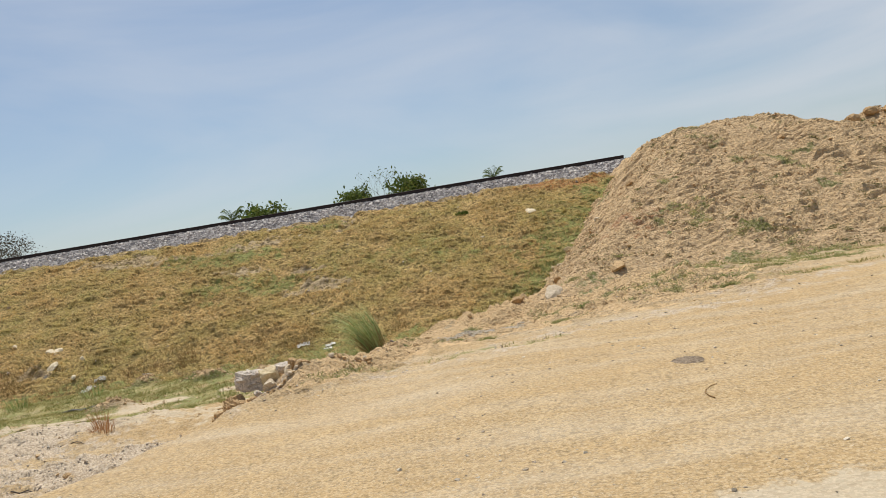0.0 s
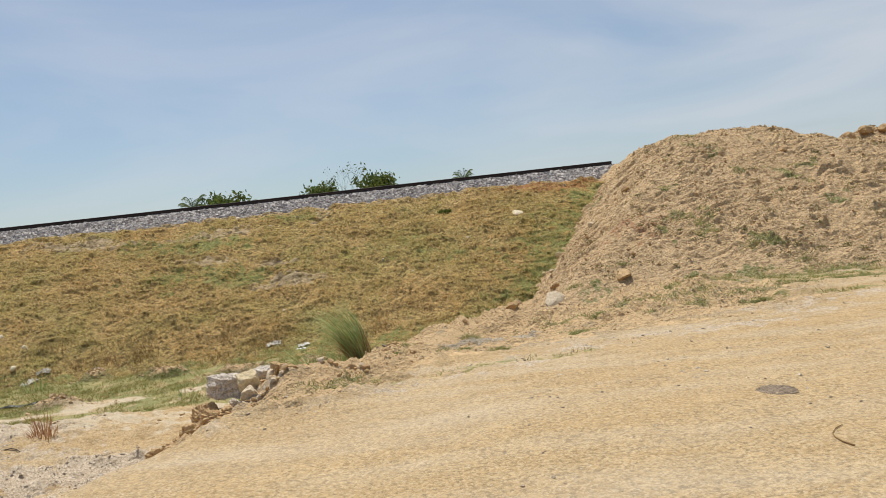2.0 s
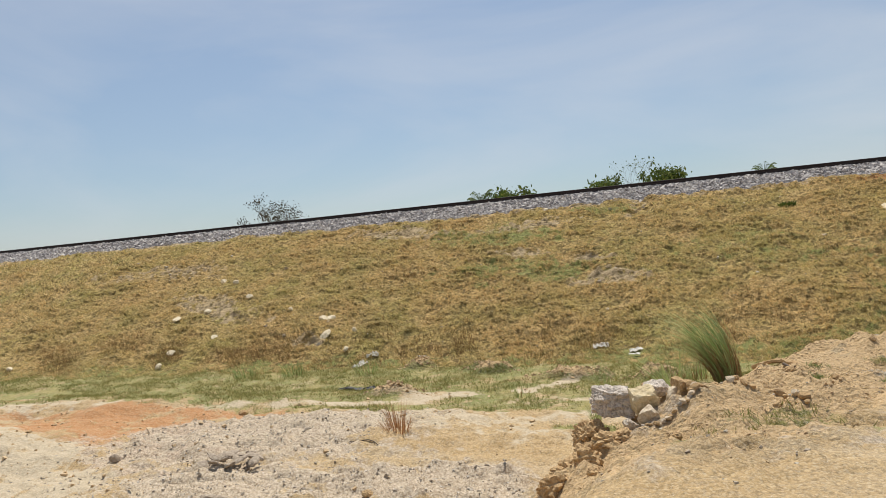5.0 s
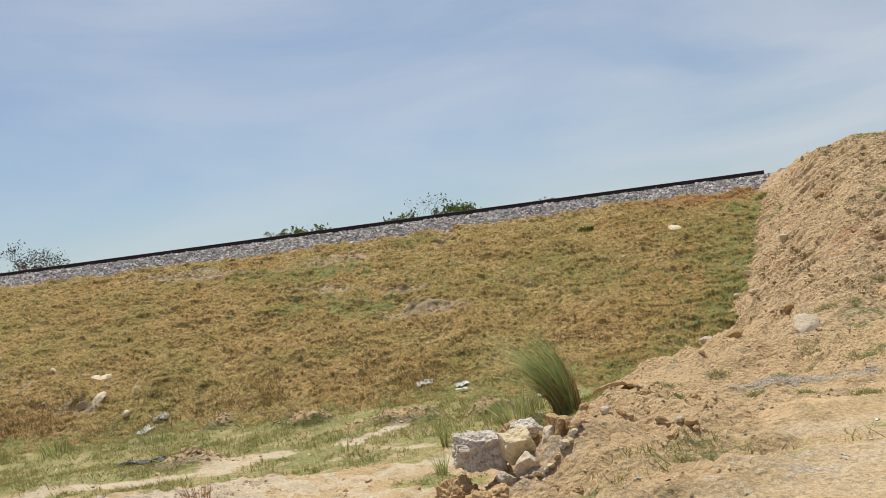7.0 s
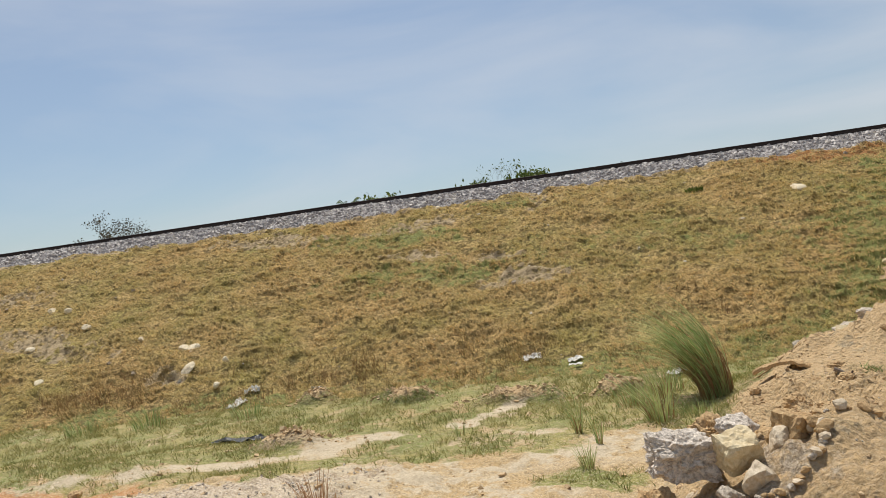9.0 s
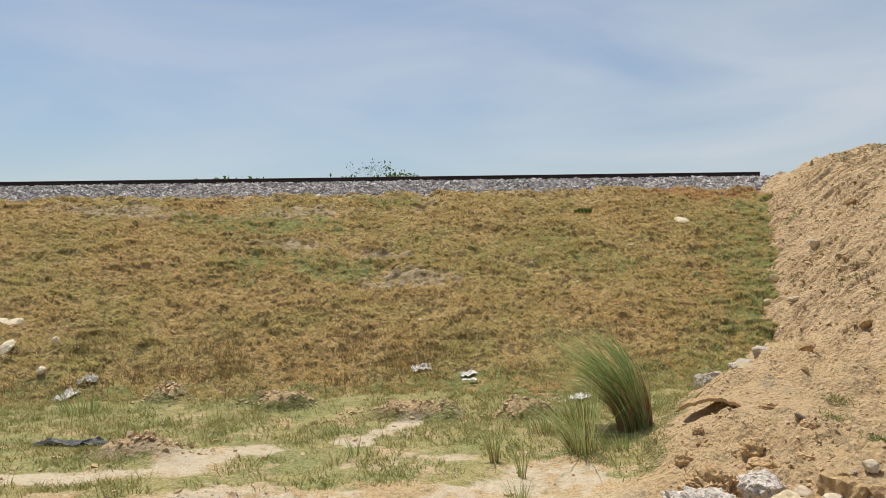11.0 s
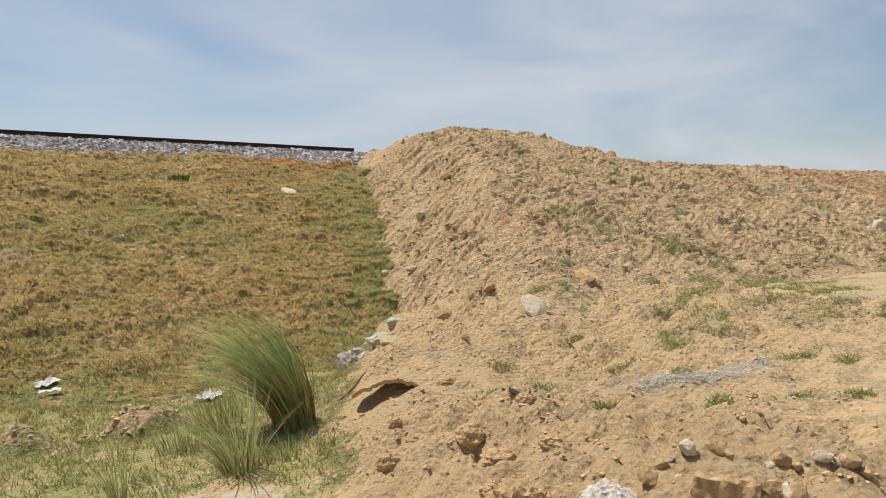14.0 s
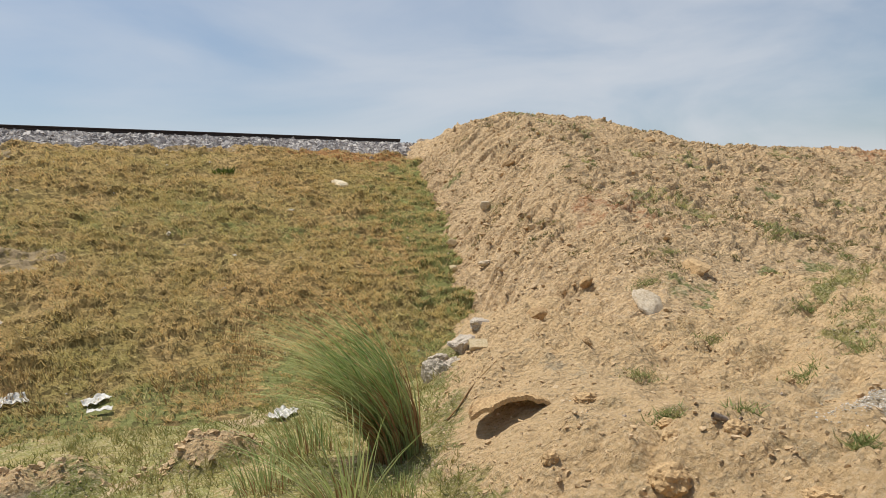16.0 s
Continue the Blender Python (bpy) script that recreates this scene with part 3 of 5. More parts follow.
mound = sheet("earth_mound", zones((-0.5, 0.042), (13.5, 0.08), (24, 0.3), (50, 0), far=(-1.5, 330)), zones((14.2, 0.027), (27.2, 0.12), (30, 0), far=(13.5, 46)), mound_height,
              {"turf": mound_turf, "red": lambda x, y: 0.8 * blob(x, y, 0.5, 17.5, 0.5, 0.35, 20, 0.6, 227) + 0.45 * blob(x, y, 5.0, 18.5, 1.2, 0.8, 0, 0.9, 225) + 0.6 * step(x, 16, 26)},
              keep=lambda x, y, z: z > -1.0)
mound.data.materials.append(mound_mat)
tagged(mound, "mound of tipped light brown earth with clods", "earth mound", kind="structure")

# ---- the railway ----
RAIL_Y, RAIL_TOP, RAIL_END = 30.35, 3.97, 7.7


def ballast_height(x, y):
    side = np.abs(y - (RAIL_Y + 0.84))
    z = np.interp(side, (0, 1.5, 1.75, 3.0, 3.3), (3.73, 3.70, 3.64, 3.12, 2.9))
    return z - 1.2 * step(x, RAIL_END + 0.1, RAIL_END + 1.3) + 0.02 * smooth_noise(x, y, 0.3, 231)


bed = sheet("ballast_bed", zones((-30, 0.25), (9, 0), far=(-420, 9.5)), np.arange(27.9, 34.6, 0.16), ballast_height)
bed.data.materials.append(ballast_mat)
tagged(bed, "bed of crushed grey stone under the rails", "ballast", kind="structure")

ICO = bmesh.new()
bmesh.ops.create_icosphere(ICO, subdivisions=1, radius=1)
ICO_V = np.array([v.co[:] for v in ICO.verts])
ICO_F = np.array([[v.index for v in f.verts] for f in ICO.faces])
ICO.free()
LUMP_V = np.array([(x, y, z) for x in (-1, 1) for y in (-1, 1) for z in (-1, 1)], float) * 0.8
LUMP_F = np.array([(0, 1, 3), (0, 3, 2), (4, 6, 7), (4, 7, 5), (0, 4, 5), (0, 5, 1), (2, 3, 7), (2, 7, 6), (0, 2, 6), (0, 6, 4), (1, 5, 7), (1, 7, 3)])
dice = np.random.default_rng(5)


def turns(n):
    """Random rotations, as n matrices."""
    q = dice.normal(size=(n, 4))
    q /= np.linalg.norm(q, axis=1)[:, None]
    w, x, y, z = q.T
    return np.stack([np.stack([1 - 2 * (y * y + z * z), 2 * (x * y - z * w), 2 * (x * z + y * w)], -1),
                     np.stack([2 * (x * y + z * w), 1 - 2 * (x * x + z * z), 2 * (y * z - x * w)], -1),
                     np.stack([2 * (x * z - y * w), 2 * (y * z + x * w), 1 - 2 * (x * x + y * y)], -1)], 1)


def stones(name, places, sizes, material, shape="lump", flat=0.75, jitter=0.3):
    """Many small broken stones in one mesh, at the given places."""
    base, faces = (LUMP_V, LUMP_F) if shape == "lump" else (ICO_V, ICO_F)
    n, k = len(places), len(base)
    v = base[None] * (1 + jitter * dice.normal(size=(n, k, 1)) * 0.7) + jitter * 0.4 * dice.normal(size=(n, k, 3))
    v = v * dice.uniform(0.65, 1.25, size=(n, 1, 3))
    v = np.einsum("nij,nkj->nki", turns(n), v)
    v[:, :, 2] *= flat
    v = v * np.asarray(sizes)[:, None, None] + np.asarray(places)[:, None, :]
    f = faces[None] + (np.arange(n) * k)[:, None, None]
    return from_arrays(name, v.reshape(-1, 3), f.reshape(-1, 3), material)


def on_land(x, y, height=land_height, lift=0.0):
    return np.stack([x, y, height(x, y) + lift], -1)


# stones of the ballast shoulder, thinner further along
bx = np.concatenate([dice.uniform(-18, RAIL_END + 0.9, 15000), dice.uniform(-48, -18, 11000), dice.uniform(-150, -48, 7000)])
by = dice.uniform(28.15, 30.25, len(bx))
bs = np.where(bx > -18, 0.048, np.where(bx > -48, 0.056, 0.085)) * dice.uniform(0.65, 1.35, len(bx))
tagged(stones("ballast_stones", on_land(bx, by, ballast_height, 0.012), bs, ballast_mat, flat=0.9),
       "crushed grey ballast stones on the track shoulder", "ballast stones", kind="stuff")


def part(name, bm, mat, parent, label=""):
    mesh = bpy.data.meshes.new(name)
    bm.to_mesh(mesh)
    bm.free()
    mesh.materials.append(mat)
    ob = new(name, mesh)
    ob.parent = parent
    return tagged(ob, label)


def thing(name, x, y, z, label, category, group="", turn=0.0):
    ob = new(name)
    ob.matrix_world = pose(x, y, z, 0, 0, turn)
    ob.empty_display_size = 0.1
    return tagged(ob, label, category, group)


def extrude_profile(bm, outline, x0, x1):
    rings = [[bm.verts.new((x, y, z)) for y, z in outline] for x in (x0, x1)]
    n = len(outline)
    for i in range(n):
        bm.faces.new((rings[0][i], rings[0][(i + 1) % n], rings[1][(i + 1) % n], rings[1][i]))
    bm.faces.new(rings[0][::-1])
    bm.faces.new(rings[1])
    bmesh.ops.recalc_face_normals(bm, faces=bm.faces)


RAIL_HALF = ((-0.075, 0.0), (-0.075, 0.011), (-0.020, 0.028), (-0.0085, 0.045), (-0.0085, 0.118), (-0.030, 0.134), (-0.036, 0.146), (-0.034, 0.166), (-0.026, 0.172))
RAIL_OUT = RAIL_HALF + tuple((-y, z) for y, z in RAIL_HALF[::-1])
track = thing("railway_track", RAIL_END, RAIL_Y, RAIL_TOP - 0.172, "dark rusty rails ending in the open on sleepers", "railway track")
for k in (0, 1):
    bm = bmesh.new()
    extrude_profile(bm, [(y + 1.68 * k, z) for y, z in RAIL_OUT], -420, 0.0)
    part("rail", bm, rail_mat, track, "dark rusty steel rail")
bm = bmesh.new()
extrude_profile(bm, [(-0.55, -0.20), (-0.50, -0.004), (2.18, -0.004), (2.23, -0.20)], -0.13, 0.13)
sleeper = part("sleeper", bm, sleeper_mat, track, "grey concrete sleeper half sunk in ballast")
sleeper.location.x = -0.5
for k in range(1, 120):
    more = new("sleeper", sleeper.data)
    more.parent, more.location.x = track, -0.5 - 0.62 * k


# ---- grass ----
def tufts(name, x, y, z, height, blades, material, lean=(0.0, 0.0), width=0.012, spread_by=0.05, splay=0.5):
    """Short grass: every tuft is a few single blades."""
    n = len(x)
    root = np.repeat(np.stack([x, y, z], -1), blades, 0) + np.concatenate([dice.normal(size=(n * blades, 2)) * spread_by, np.zeros((n * blades, 1))], 1)
    h = np.repeat(height, blades) * dice.uniform(0.5, 1.25, n * blades)
    a = dice.uniform(0, 2 * math.pi, n * blades)
    side = np.stack([np.cos(a), np.sin(a), 0 * a], -1) * width * dice.uniform(0.6, 1.4, (n * blades, 1))
    tilt = dice.normal(size=(n * blades, 2)) * splay + np.array(lean)
    tip = root + np.concatenate([tilt * h[:, None], h[:, None]], 1)
    root = root - np.array((0, 0, 0.012))
    v = np.stack([root - side, root + side, tip], 1).reshape(-1, 3)
    return from_arrays(name, v, np.arange(len(v)).reshape(-1, 3), material)


def scatter(n, x0, x1, y0, y1, field):
    x, y = dice.uniform(x0, x1, n), dice.uniform(y0, y1, n)
    keep = dice.uniform(0, 1, n) < field(x, y)
    return x[keep], y[keep]


def slope_cover(x, y):
    on = (slope_height(x, y) > ground_height(x, y) - 0.02) & (slope_height(x, y) > mound_height(x, y) + 0.02)
    patch = 0.22 + 0.35 * smooth_noise(x, y, 0.45, 241) + 0.85 * ridges(x, y, 0.27, 401)
    return on * np.clip(patch, 0, 1) * (1 - 0.92 * np.clip(bare_field(x, y) * 1.5, 0, 1))


gx, gy = scatter(105000, -24, 7.5, 17.6, 28.4, slope_cover)
tagged(tufts("bank_grass", gx, gy, slope_height(gx, gy), 0.05 * dice.uniform(0.5, 1.5, len(gx)), 5, slope_blade, (-0.6, -0.8), 0.010, 0.04, 0.9),
       "short dry olive grass over the railway bank", "grass", kind="stuff")
gx, gy = scatter(26000, -75, -24, 17.6, 28.4, slope_cover)
tagged(tufts("bank_grass", gx, gy, slope_height(gx, gy), 0.11 * dice.uniform(0.6, 1.4, len(gx)), 4, slope_blade, (-0.25, -0.1), 0.022, 0.10, 0.8),
       "short dry olive grass further along the bank", "grass", kind="stuff")
gx, gy = scatter(60000, -24, 7.5, 17.6, 28.2, lambda x, y: slope_cover(x, y) * lush_field(x, y))
tagged(tufts("green_grass", gx, gy, slope_height(gx, gy), 0.055 * dice.uniform(0.5, 1.5, len(gx)), 5, lush_blade, (-0.2, -0.1), 0.008, 0.05, 0.8),
       "greener grass patches on the railway bank", "grass", kind="stuff")


def flat_cover(x, y):
    on = (ground_height(x, y) > slope_height(x, y)) & (ground_height(x, y) > mound_height(x, y))
    return on * np.clip(turf_field(x, y) * 1.3 - 0.25, 0, 1) * np.clip(0.6 + 0.7 * smooth_noise(x, y, 0.5, 251) + 0.5 * smooth_noise(x, y, 0.17, 252), 0, 1)


gx, gy = scatter(100000, -22, 9, 8.5, 19.2, flat_cover)
tagged(tufts("turf", gx, gy, ground_height(gx, gy), 0.055 * dice.uniform(0.5, 1.5, len(gx)), 5, flat_blade, (-0.2, 0), 0.006, 0.04, 0.8),
       "short green turf at the foot of the bank", "grass", kind="stuff")
gx, gy = scatter(60000, 0.5, 16, 14.2, 27.5, lambda x, y: (mound_height(x, y) > ground_height(x, y)) * (mound_height(x, y) > slope_height(x, y)) * np.clip(mound_turf(x, y) * 1.6 - 0.55, 0, 1))
tagged(tufts("mound_grass", gx, gy, mound_height(gx, gy), 0.06 * dice.uniform(0.5, 1.5, len(gx)), 5, lush_blade, (-0.1, -0.1), 0.008, 0.05, 0.9),
       "sparse green creeping grass on the earth mound", "grass", kind="stuff")


def ribbon_grass(count, height, base_r, wind, bend, width, seed, droop=0.5, segs=6, splay=0.28):
    """A bunch of long blades, bent by the wind; returns places and faces round its own foot."""
    r = np.random.default_rng(seed)
    a, d = r.uniform(0, 2 * math.pi, count), base_r * np.sqrt(r.uniform(0, 1, count))
    root = np.stack([np.cos(a) * d, np.sin(a) * d, np.zeros(count) - 0.03], -1)
    out = np.stack([np.cos(a), np.sin(a)], -1) * (0.06 + splay * r.uniform(0, 1, (count, 1)))
    h = height * r.uniform(0.45, 1.08, count)
    b = bend * r.uniform(0.6, 1.3, count)
    verts = []
    across = r.normal(size=(count, 2))
    across /= np.linalg.norm(across, axis=1)[:, None]
    for k in range(segs + 1):
        s = k / segs
        push = (out * s ** 1.35)[:, :2] * h[:, None] * 0.8 + np.array(wind)[None] * (b * s ** 1.9)[:, None] * height
        z = h * (s - droop * (b / max(bend, 1e-3)) * 0.35 * s ** 3)
        c = root + np.concatenate([push, z[:, None]], 1)
        w = width * (1 - 0.85 * s ** 2) * 0.5
        e = np.concatenate([across * w, np.zeros((count, 1))], 1)
        verts += [c - e, c + e]
    v = np.stack(verts, 1).reshape(-1, 3)
    n = 2 * (segs + 1)
    quad = np.array([(2 * k, 2 * k + 1, 2 * k + 3, 2 * k + 2) for k in range(segs)])
    f = (quad[None] + (np.arange(count) * n)[:, None, None]).reshape(-1, 4)
    return v, f


def grass_clump(x, y, label, count, height, base_r, bend, width, seed, dead=40, wind=(-0.9, 0.42), mat=None, z=None, splay=0.28, droop=0.5):
    z = float(land_height(x, y)) if z is None else z
    clump = thing("grass_clump", x, y, z, label, "grass clump")
    v, f = ribbon_grass(count, height, base_r, wind, bend, width, seed, droop, splay=splay)
    blades = from_arrays("foliage", v, f, mat or reed_blade, True)
    blades.parent = clump
    tagged(blades, kind="stuff")
    if dead:
        v, f = ribbon_grass(dead, height * 0.55, base_r * 1.1, wind, bend * 0.6, width * 1.1, seed + 1)
        foot = from_arrays("dead_foliage", v, f, straw, True)
        foot.parent = clump
        tagged(foot, "dead straw-brown blades at the foot", kind="stuff")
    return clump


grass_clump(-1.93, 15.05, "tall green grass clump bent over by the wind", 300, 1.62, 0.19, 0.62, 0.014, 1, 170, (-0.87, 0.48), splay=0.27, droop=0.75)
grass_clump(-2.75, 14.38, "looser green grass clump with straw stems", 55, 1.0, 0.14, 0.22, 0.012, 3, 30, splay=1.15)
grass_clump(-3.75, 14.1, "thin upright grass tuft on pale silt", 30, 0.70, 0.05, 0.12, 0.008, 5, 12, splay=0.4)
grass_clump(-3.55, 13.6, "thin upright grass tuft on pale silt", 16, 0.62, 0.04, 0.12, 0.008, 6, 6, splay=0.4)
grass_clump(-3.72, 12.75, "small green grass tuft on pale silt", 55, 0.34, 0.06, 0.1, 0.008, 7, 8, splay=0.5)
grass_clump(-2.3, 14.55, "low green grass at the foot of a clump", 130, 0.24, 0.28, 0.2, 0.009, 9, 30, splay=0.7)
grass_clump(-2.45, 15.7, "yellowing grass tuft behind the tall clump", 70, 0.55, 0.22, 0.2, 0.009, 11, 50, splay=0.5)
grass_clump(-3.0, 15.2, "yellowing grass tuft behind the loose clump", 60, 0.45, 0.2, 0.2, 0.009, 12, 40, splay=0.5)
grass_clump(-9.3, 17.2, "low green grass tuft in the turf", 70, 0.42, 0.25, 0.2, 0.010, 13, 10, splay=0.6)
grass_clump(-11.2, 17.3, "low green grass tuft in the turf", 70, 0.45, 0.28, 0.2, 0.010, 15, 10, splay=0.6)
grass_clump(-12.6, 17.4, "low green grass tuft in the turf", 60, 0.40, 0.28, 0.2, 0.010, 17, 10, splay=0.6)
grass_clump(-5.25, 14.6, "thin dry grass stems on silt", 16, 0.4, 0.05, 0.2, 0.007, 19, 10, splay=0.6)


# ---- trees behind the bank ----
def tube(verts, faces, points, radii, sides=6):
    start = len(verts)
    for i, (p, r) in enumerate(zip(points, radii)):
        ahead = (points[min(i + 1, len(points) - 1)] - points[max(i - 1, 0)]).normalized()
        u = ahead.orthogonal().normalized()
        w = ahead.cross(u)
        for k in range(sides):
            a = 2 * math.pi * k / sides
            verts.append(p + (u * math.cos(a) + w * math.sin(a)) * r)
    for i in range(len(points) - 1):
        for k in range(sides):
            a, b = start + i * sides + k, start + i * sides + (k + 1) % sides
            faces.append((a, b, b + sides, a + sides))


def grow(rng, verts, faces, tips, p, d, length, radius, depth, spread_a, up):
    points, radii = [p], [radius]
    for k in range(3):
        d = (d + Vector((rng.gauss(0, 0.14), rng.gauss(0, 0.14), rng.gauss(0, 0.10) + up))).normalized()
        p = p + d * length / 3
        points.append(p)
        radii.append(radius * (1 - 0.13 * (k + 1)))
    tube(verts, faces, points, radii, 6 if depth > 2 else 4)
    if depth <= 0:
        tips.append((p, d))
        return
    if depth <= 2:
        tips.append((points[2], d))
    for k in range(rng.choice((2, 3, 3))):
        axis = Vector((rng.gauss(0, 1), rng.gauss(0, 1), rng.gauss(0, 0.5))).normalized()
        nd = (d + axis * spread_a).normalized()
        grow(rng, verts, faces, tips, p, nd, length * rng.uniform(0.62, 0.85), radii[-1] * 0.72, depth - 1, spread_a, up)


def tree(name, x, y, z, label, seed, height, depth, spread_a, leaves, leaf_size, leaf_mat, cloud, up=0.03, trunk=0.3, girth=0.02):
    rng, r = random.Random(seed), np.random.default_rng(seed)
    ob = thing(name, x, y, z, label, "tree")
    verts, faces, tips = [], [], []
    grow(rng, verts, faces, tips, Vector((0, 0, -0.3)), Vector((0, 0, 1)), height * trunk, height * girth, depth, spread_a, up)
    grown = height / max(v.z for v in verts)
    verts, tips = [v * grown for v in verts], [(p * grown, d) for p, d in tips]
    wood = from_arrays("trunk", np.array([v[:] for v in verts]), faces, bark_mat, True)
    wood.parent = ob
    if leaves:
        pick = r.integers(0, len(tips), leaves)
        c = np.array([tips[i][0][:] for i in pick]) + r.normal(size=(leaves, 3)) * cloud
        q = r.normal(size=(leaves, 3))
        q /= np.linalg.norm(q, axis=1)[:, None]
        u = np.cross(q, r.normal(size=(leaves, 3)))
        u /= np.linalg.norm(u, axis=1)[:, None]
        s = leaf_size * r.uniform(0.6, 1.4, (leaves, 1))
        v = np.stack([c - q * s, c + u * s * 0.45, c + q * s, c - u * s * 0.45], 1).reshape(-1, 3)
        crown = from_arrays("crown", v, np.arange(len(v)).reshape(-1, 4), leaf_mat)
        crown.parent = ob
    return ob


def palm(x, y, z, label, seed, height, fronds, length):
    rng = random.Random(seed)
    ob = thing("palm_tree", x, y, z, label, "palm tree")
    verts, faces = [], []
    top = Vector((0.3, 0, height))
    tube(verts, faces, [Vector((0, 0, -0.3)), Vector((0.1, 0, height * 0.5)), top], [0.2, 0.15, 0.13])
    wood = from_arrays("trunk", np.array([v[:] for v in verts]), faces, bark_mat, True)
    wood.parent = ob
    for k in range(fronds):
        verts, faces = [], []
        a, rise = 2.4 * k + rng.uniform(-0.3, 0.3), rng.uniform(0.9, 2.2)
        out = Vector((math.cos(a), math.sin(a), 0))
        side = Vector((-out.y, out.x, 0))
        spine = [top + out * length * s * (1 - 0.25 * s) + Vector((0, 0, length * (rise * s - (0.25 + 0.55 * rise) * s * s))) for s in [i / 12 for i in range(13)]]
        tube(verts, faces, spine, [0.03 * (1 - 0.07 * i) for i in range(13)], 4)
        for i in range(2, 26):
            p = spine[i // 2] if i % 2 == 0 else (spine[i // 2] + spine[min(i // 2 + 1, 12)]) / 2
            reach = 0.55 * length * 0.42 * math.sin(math.pi * min(1, (i + 3) / 28))
            for sgn in (-1, 1):
                tip = p + side * sgn * reach + out * reach * 0.5 - Vector((0, 0, reach * rng.uniform(0.3, 0.7)))
                n = len(verts)
                verts += [p - out * 0.05, p + out * 0.05, tip, tip]
                faces.append((n, n + 1, n + 2, n + 3))
        leaf = from_arrays("frond", np.array([v[:] for v in verts]), faces, palm_green)
        leaf.parent = ob
    return ob


tree("bare_tree", -52.6, 80.0, -0.5, "bare thorny tree with a wide dark crown", 4, 12.2, 7, 0.42, 1900, 0.12, dull_leaf, 0.25, 0.0, 0.30, 0.05)
tree("leafy_tree", -5.7, 84.0, -0.5, "green leafy tree beyond the railway", 8, 10.4, 4, 0.22, 3800, 0.24, leaf_green, 0.45, 0.03, 0.36, 0.016)
tree("sparse_tree", -7.6, 82.0, -0.5, "nearly leafless tree with thin upright twigs", 21, 11.9, 6, 0.40, 160, 0.13, leaf_green, 0.14, 0.04, 0.30, 0.026)
tree("leafy_tree", -11.0, 85.0, -0.5, "low green tree beyond the railway", 14, 9.7, 4, 0.22, 2200, 0.22, leaf_green, 0.40, 0.03, 0.38, 0.016)
tree("leafy_tree", -22.0, 74.0, -0.5, "low round green tree beyond the railway", 31, 9.0, 4, 0.28, 2400, 0.22, leaf_green, 0.38, 0.02, 0.36, 0.016)
tree("leafy_tree", -17.9, 75.0, -0.5, "low round green tree beyond the railway", 37, 8.6, 4, 0.26, 1500, 0.22, leaf_green, 0.34, 0.02, 0.36, 0.016)
palm(-23.0, 75.0, -0.5, "coconut palm whose fronds top the bank", 3, 7.9, 15, 1.9)
palm(6.4, 97.0, -0.5, "coconut palm whose fronds top the bank", 6, 9.6, 15, 2.0)


# ---- loose stones and earth ----
creeper = blade_material("creeping_weed", (0.12, 0.14, 0.05), (0.22, 0.22, 0.085), (0.36, 0.28, 0.13), 0.4)

spill_mat = piece_material("pale_gravel", (0.60, 0.54, 0.45), (0.72, 0.66, 0.565), (0.82, 0.76, 0.67))


def clod_cover(x, y):
    on = mound_height(x, y) > np.maximum(ground_height(x, y), slope_height(x, y)) - 0.02
    return on * np.clip(0.5 + 0.6 * smooth_noise(x, y, 0.7, 301), 0, 1)


def near_mound(x, y):
    edge = np.interp(y, MOUND_Y, MOUND_X)
    return clod_cover(x, y) * np.exp(-((x - edge - 0.5) / 1.1) ** 2)


cx, cy = scatter(30000, -0.5, 20, 14.6, 27.0, clod_cover)
size = 0.010 + 0.045 * dice.uniform(0, 1, len(cx)) ** 5
tagged(stones("clods", on_land(cx, cy, mound_height, 0.003), size, clod_mat, "ball", 0.7, 0.42), "small dry earth clods over the mound", "clods", kind="stuff")
cx, cy = scatter(9000, 0, 9, 15.5, 28.5, near_mound)
size = 0.012 + 0.06 * dice.uniform(0, 1, len(cx)) ** 6
tagged(stones("clods", on_land(cx, cy, mound_height, -0.005), size, clod_mat, "ball", 0.8, 0.42), "larger earth clods rolled down the mound's flank", "clods", kind="stuff")


def berm_cover(x, y):
    on = ground_height(x, y) > np.maximum(mound_height(x, y), slope_height(x, y)) - 0.02
    return on * clod_field(x, y) * np.clip(0.45 + 0.7 * smooth_noise(x, y, 0.5, 303), 0, 1)


cx, cy = scatter(72000, -5, 6.5, 7.6, 18, berm_cover)
size = 0.004 + 0.018 * dice.uniform(0, 1, len(cx)) ** 4
tagged(stones("clods", on_land(cx, cy, ground_height, -0.003), size, clod_mat, "ball", 0.75, 0.42), "crumbled earth clods along the yard's edge", "clods", kind="stuff")
cx, cy = scatter(9000, -8.5, 11, 1.6, 14.5, lambda x, y: (fill_edge(x, y) > 0.3) * np.clip(0.35 + 0.6 * smooth_noise(x, y, 1.2, 305), 0, 1))
size = 0.004 + 0.012 * dice.uniform(0, 1, len(cx)) ** 5
tagged(stones("pebbles", on_land(cx, cy, ground_height, 0.001), size, pebble_mat), "small pebbles lying on the sandy yard", "pebbles", kind="stuff")
cx, cy = scatter(3000, -8.5, 11, 1.6, 14.5, lambda x, y: (fill_edge(x, y) > 0.3) * np.clip(0.2 + 0.6 * smooth_noise(x, y, 1.2, 307), 0, 1))
size = 0.004 + 0.011 * dice.uniform(0, 1, len(cx)) ** 3
tagged(stones("crumbs", on_land(cx, cy, ground_height, 0.001), size, grey_stone), "dark earth crumbs lying on the sandy yard", "crumbs", kind="stuff")
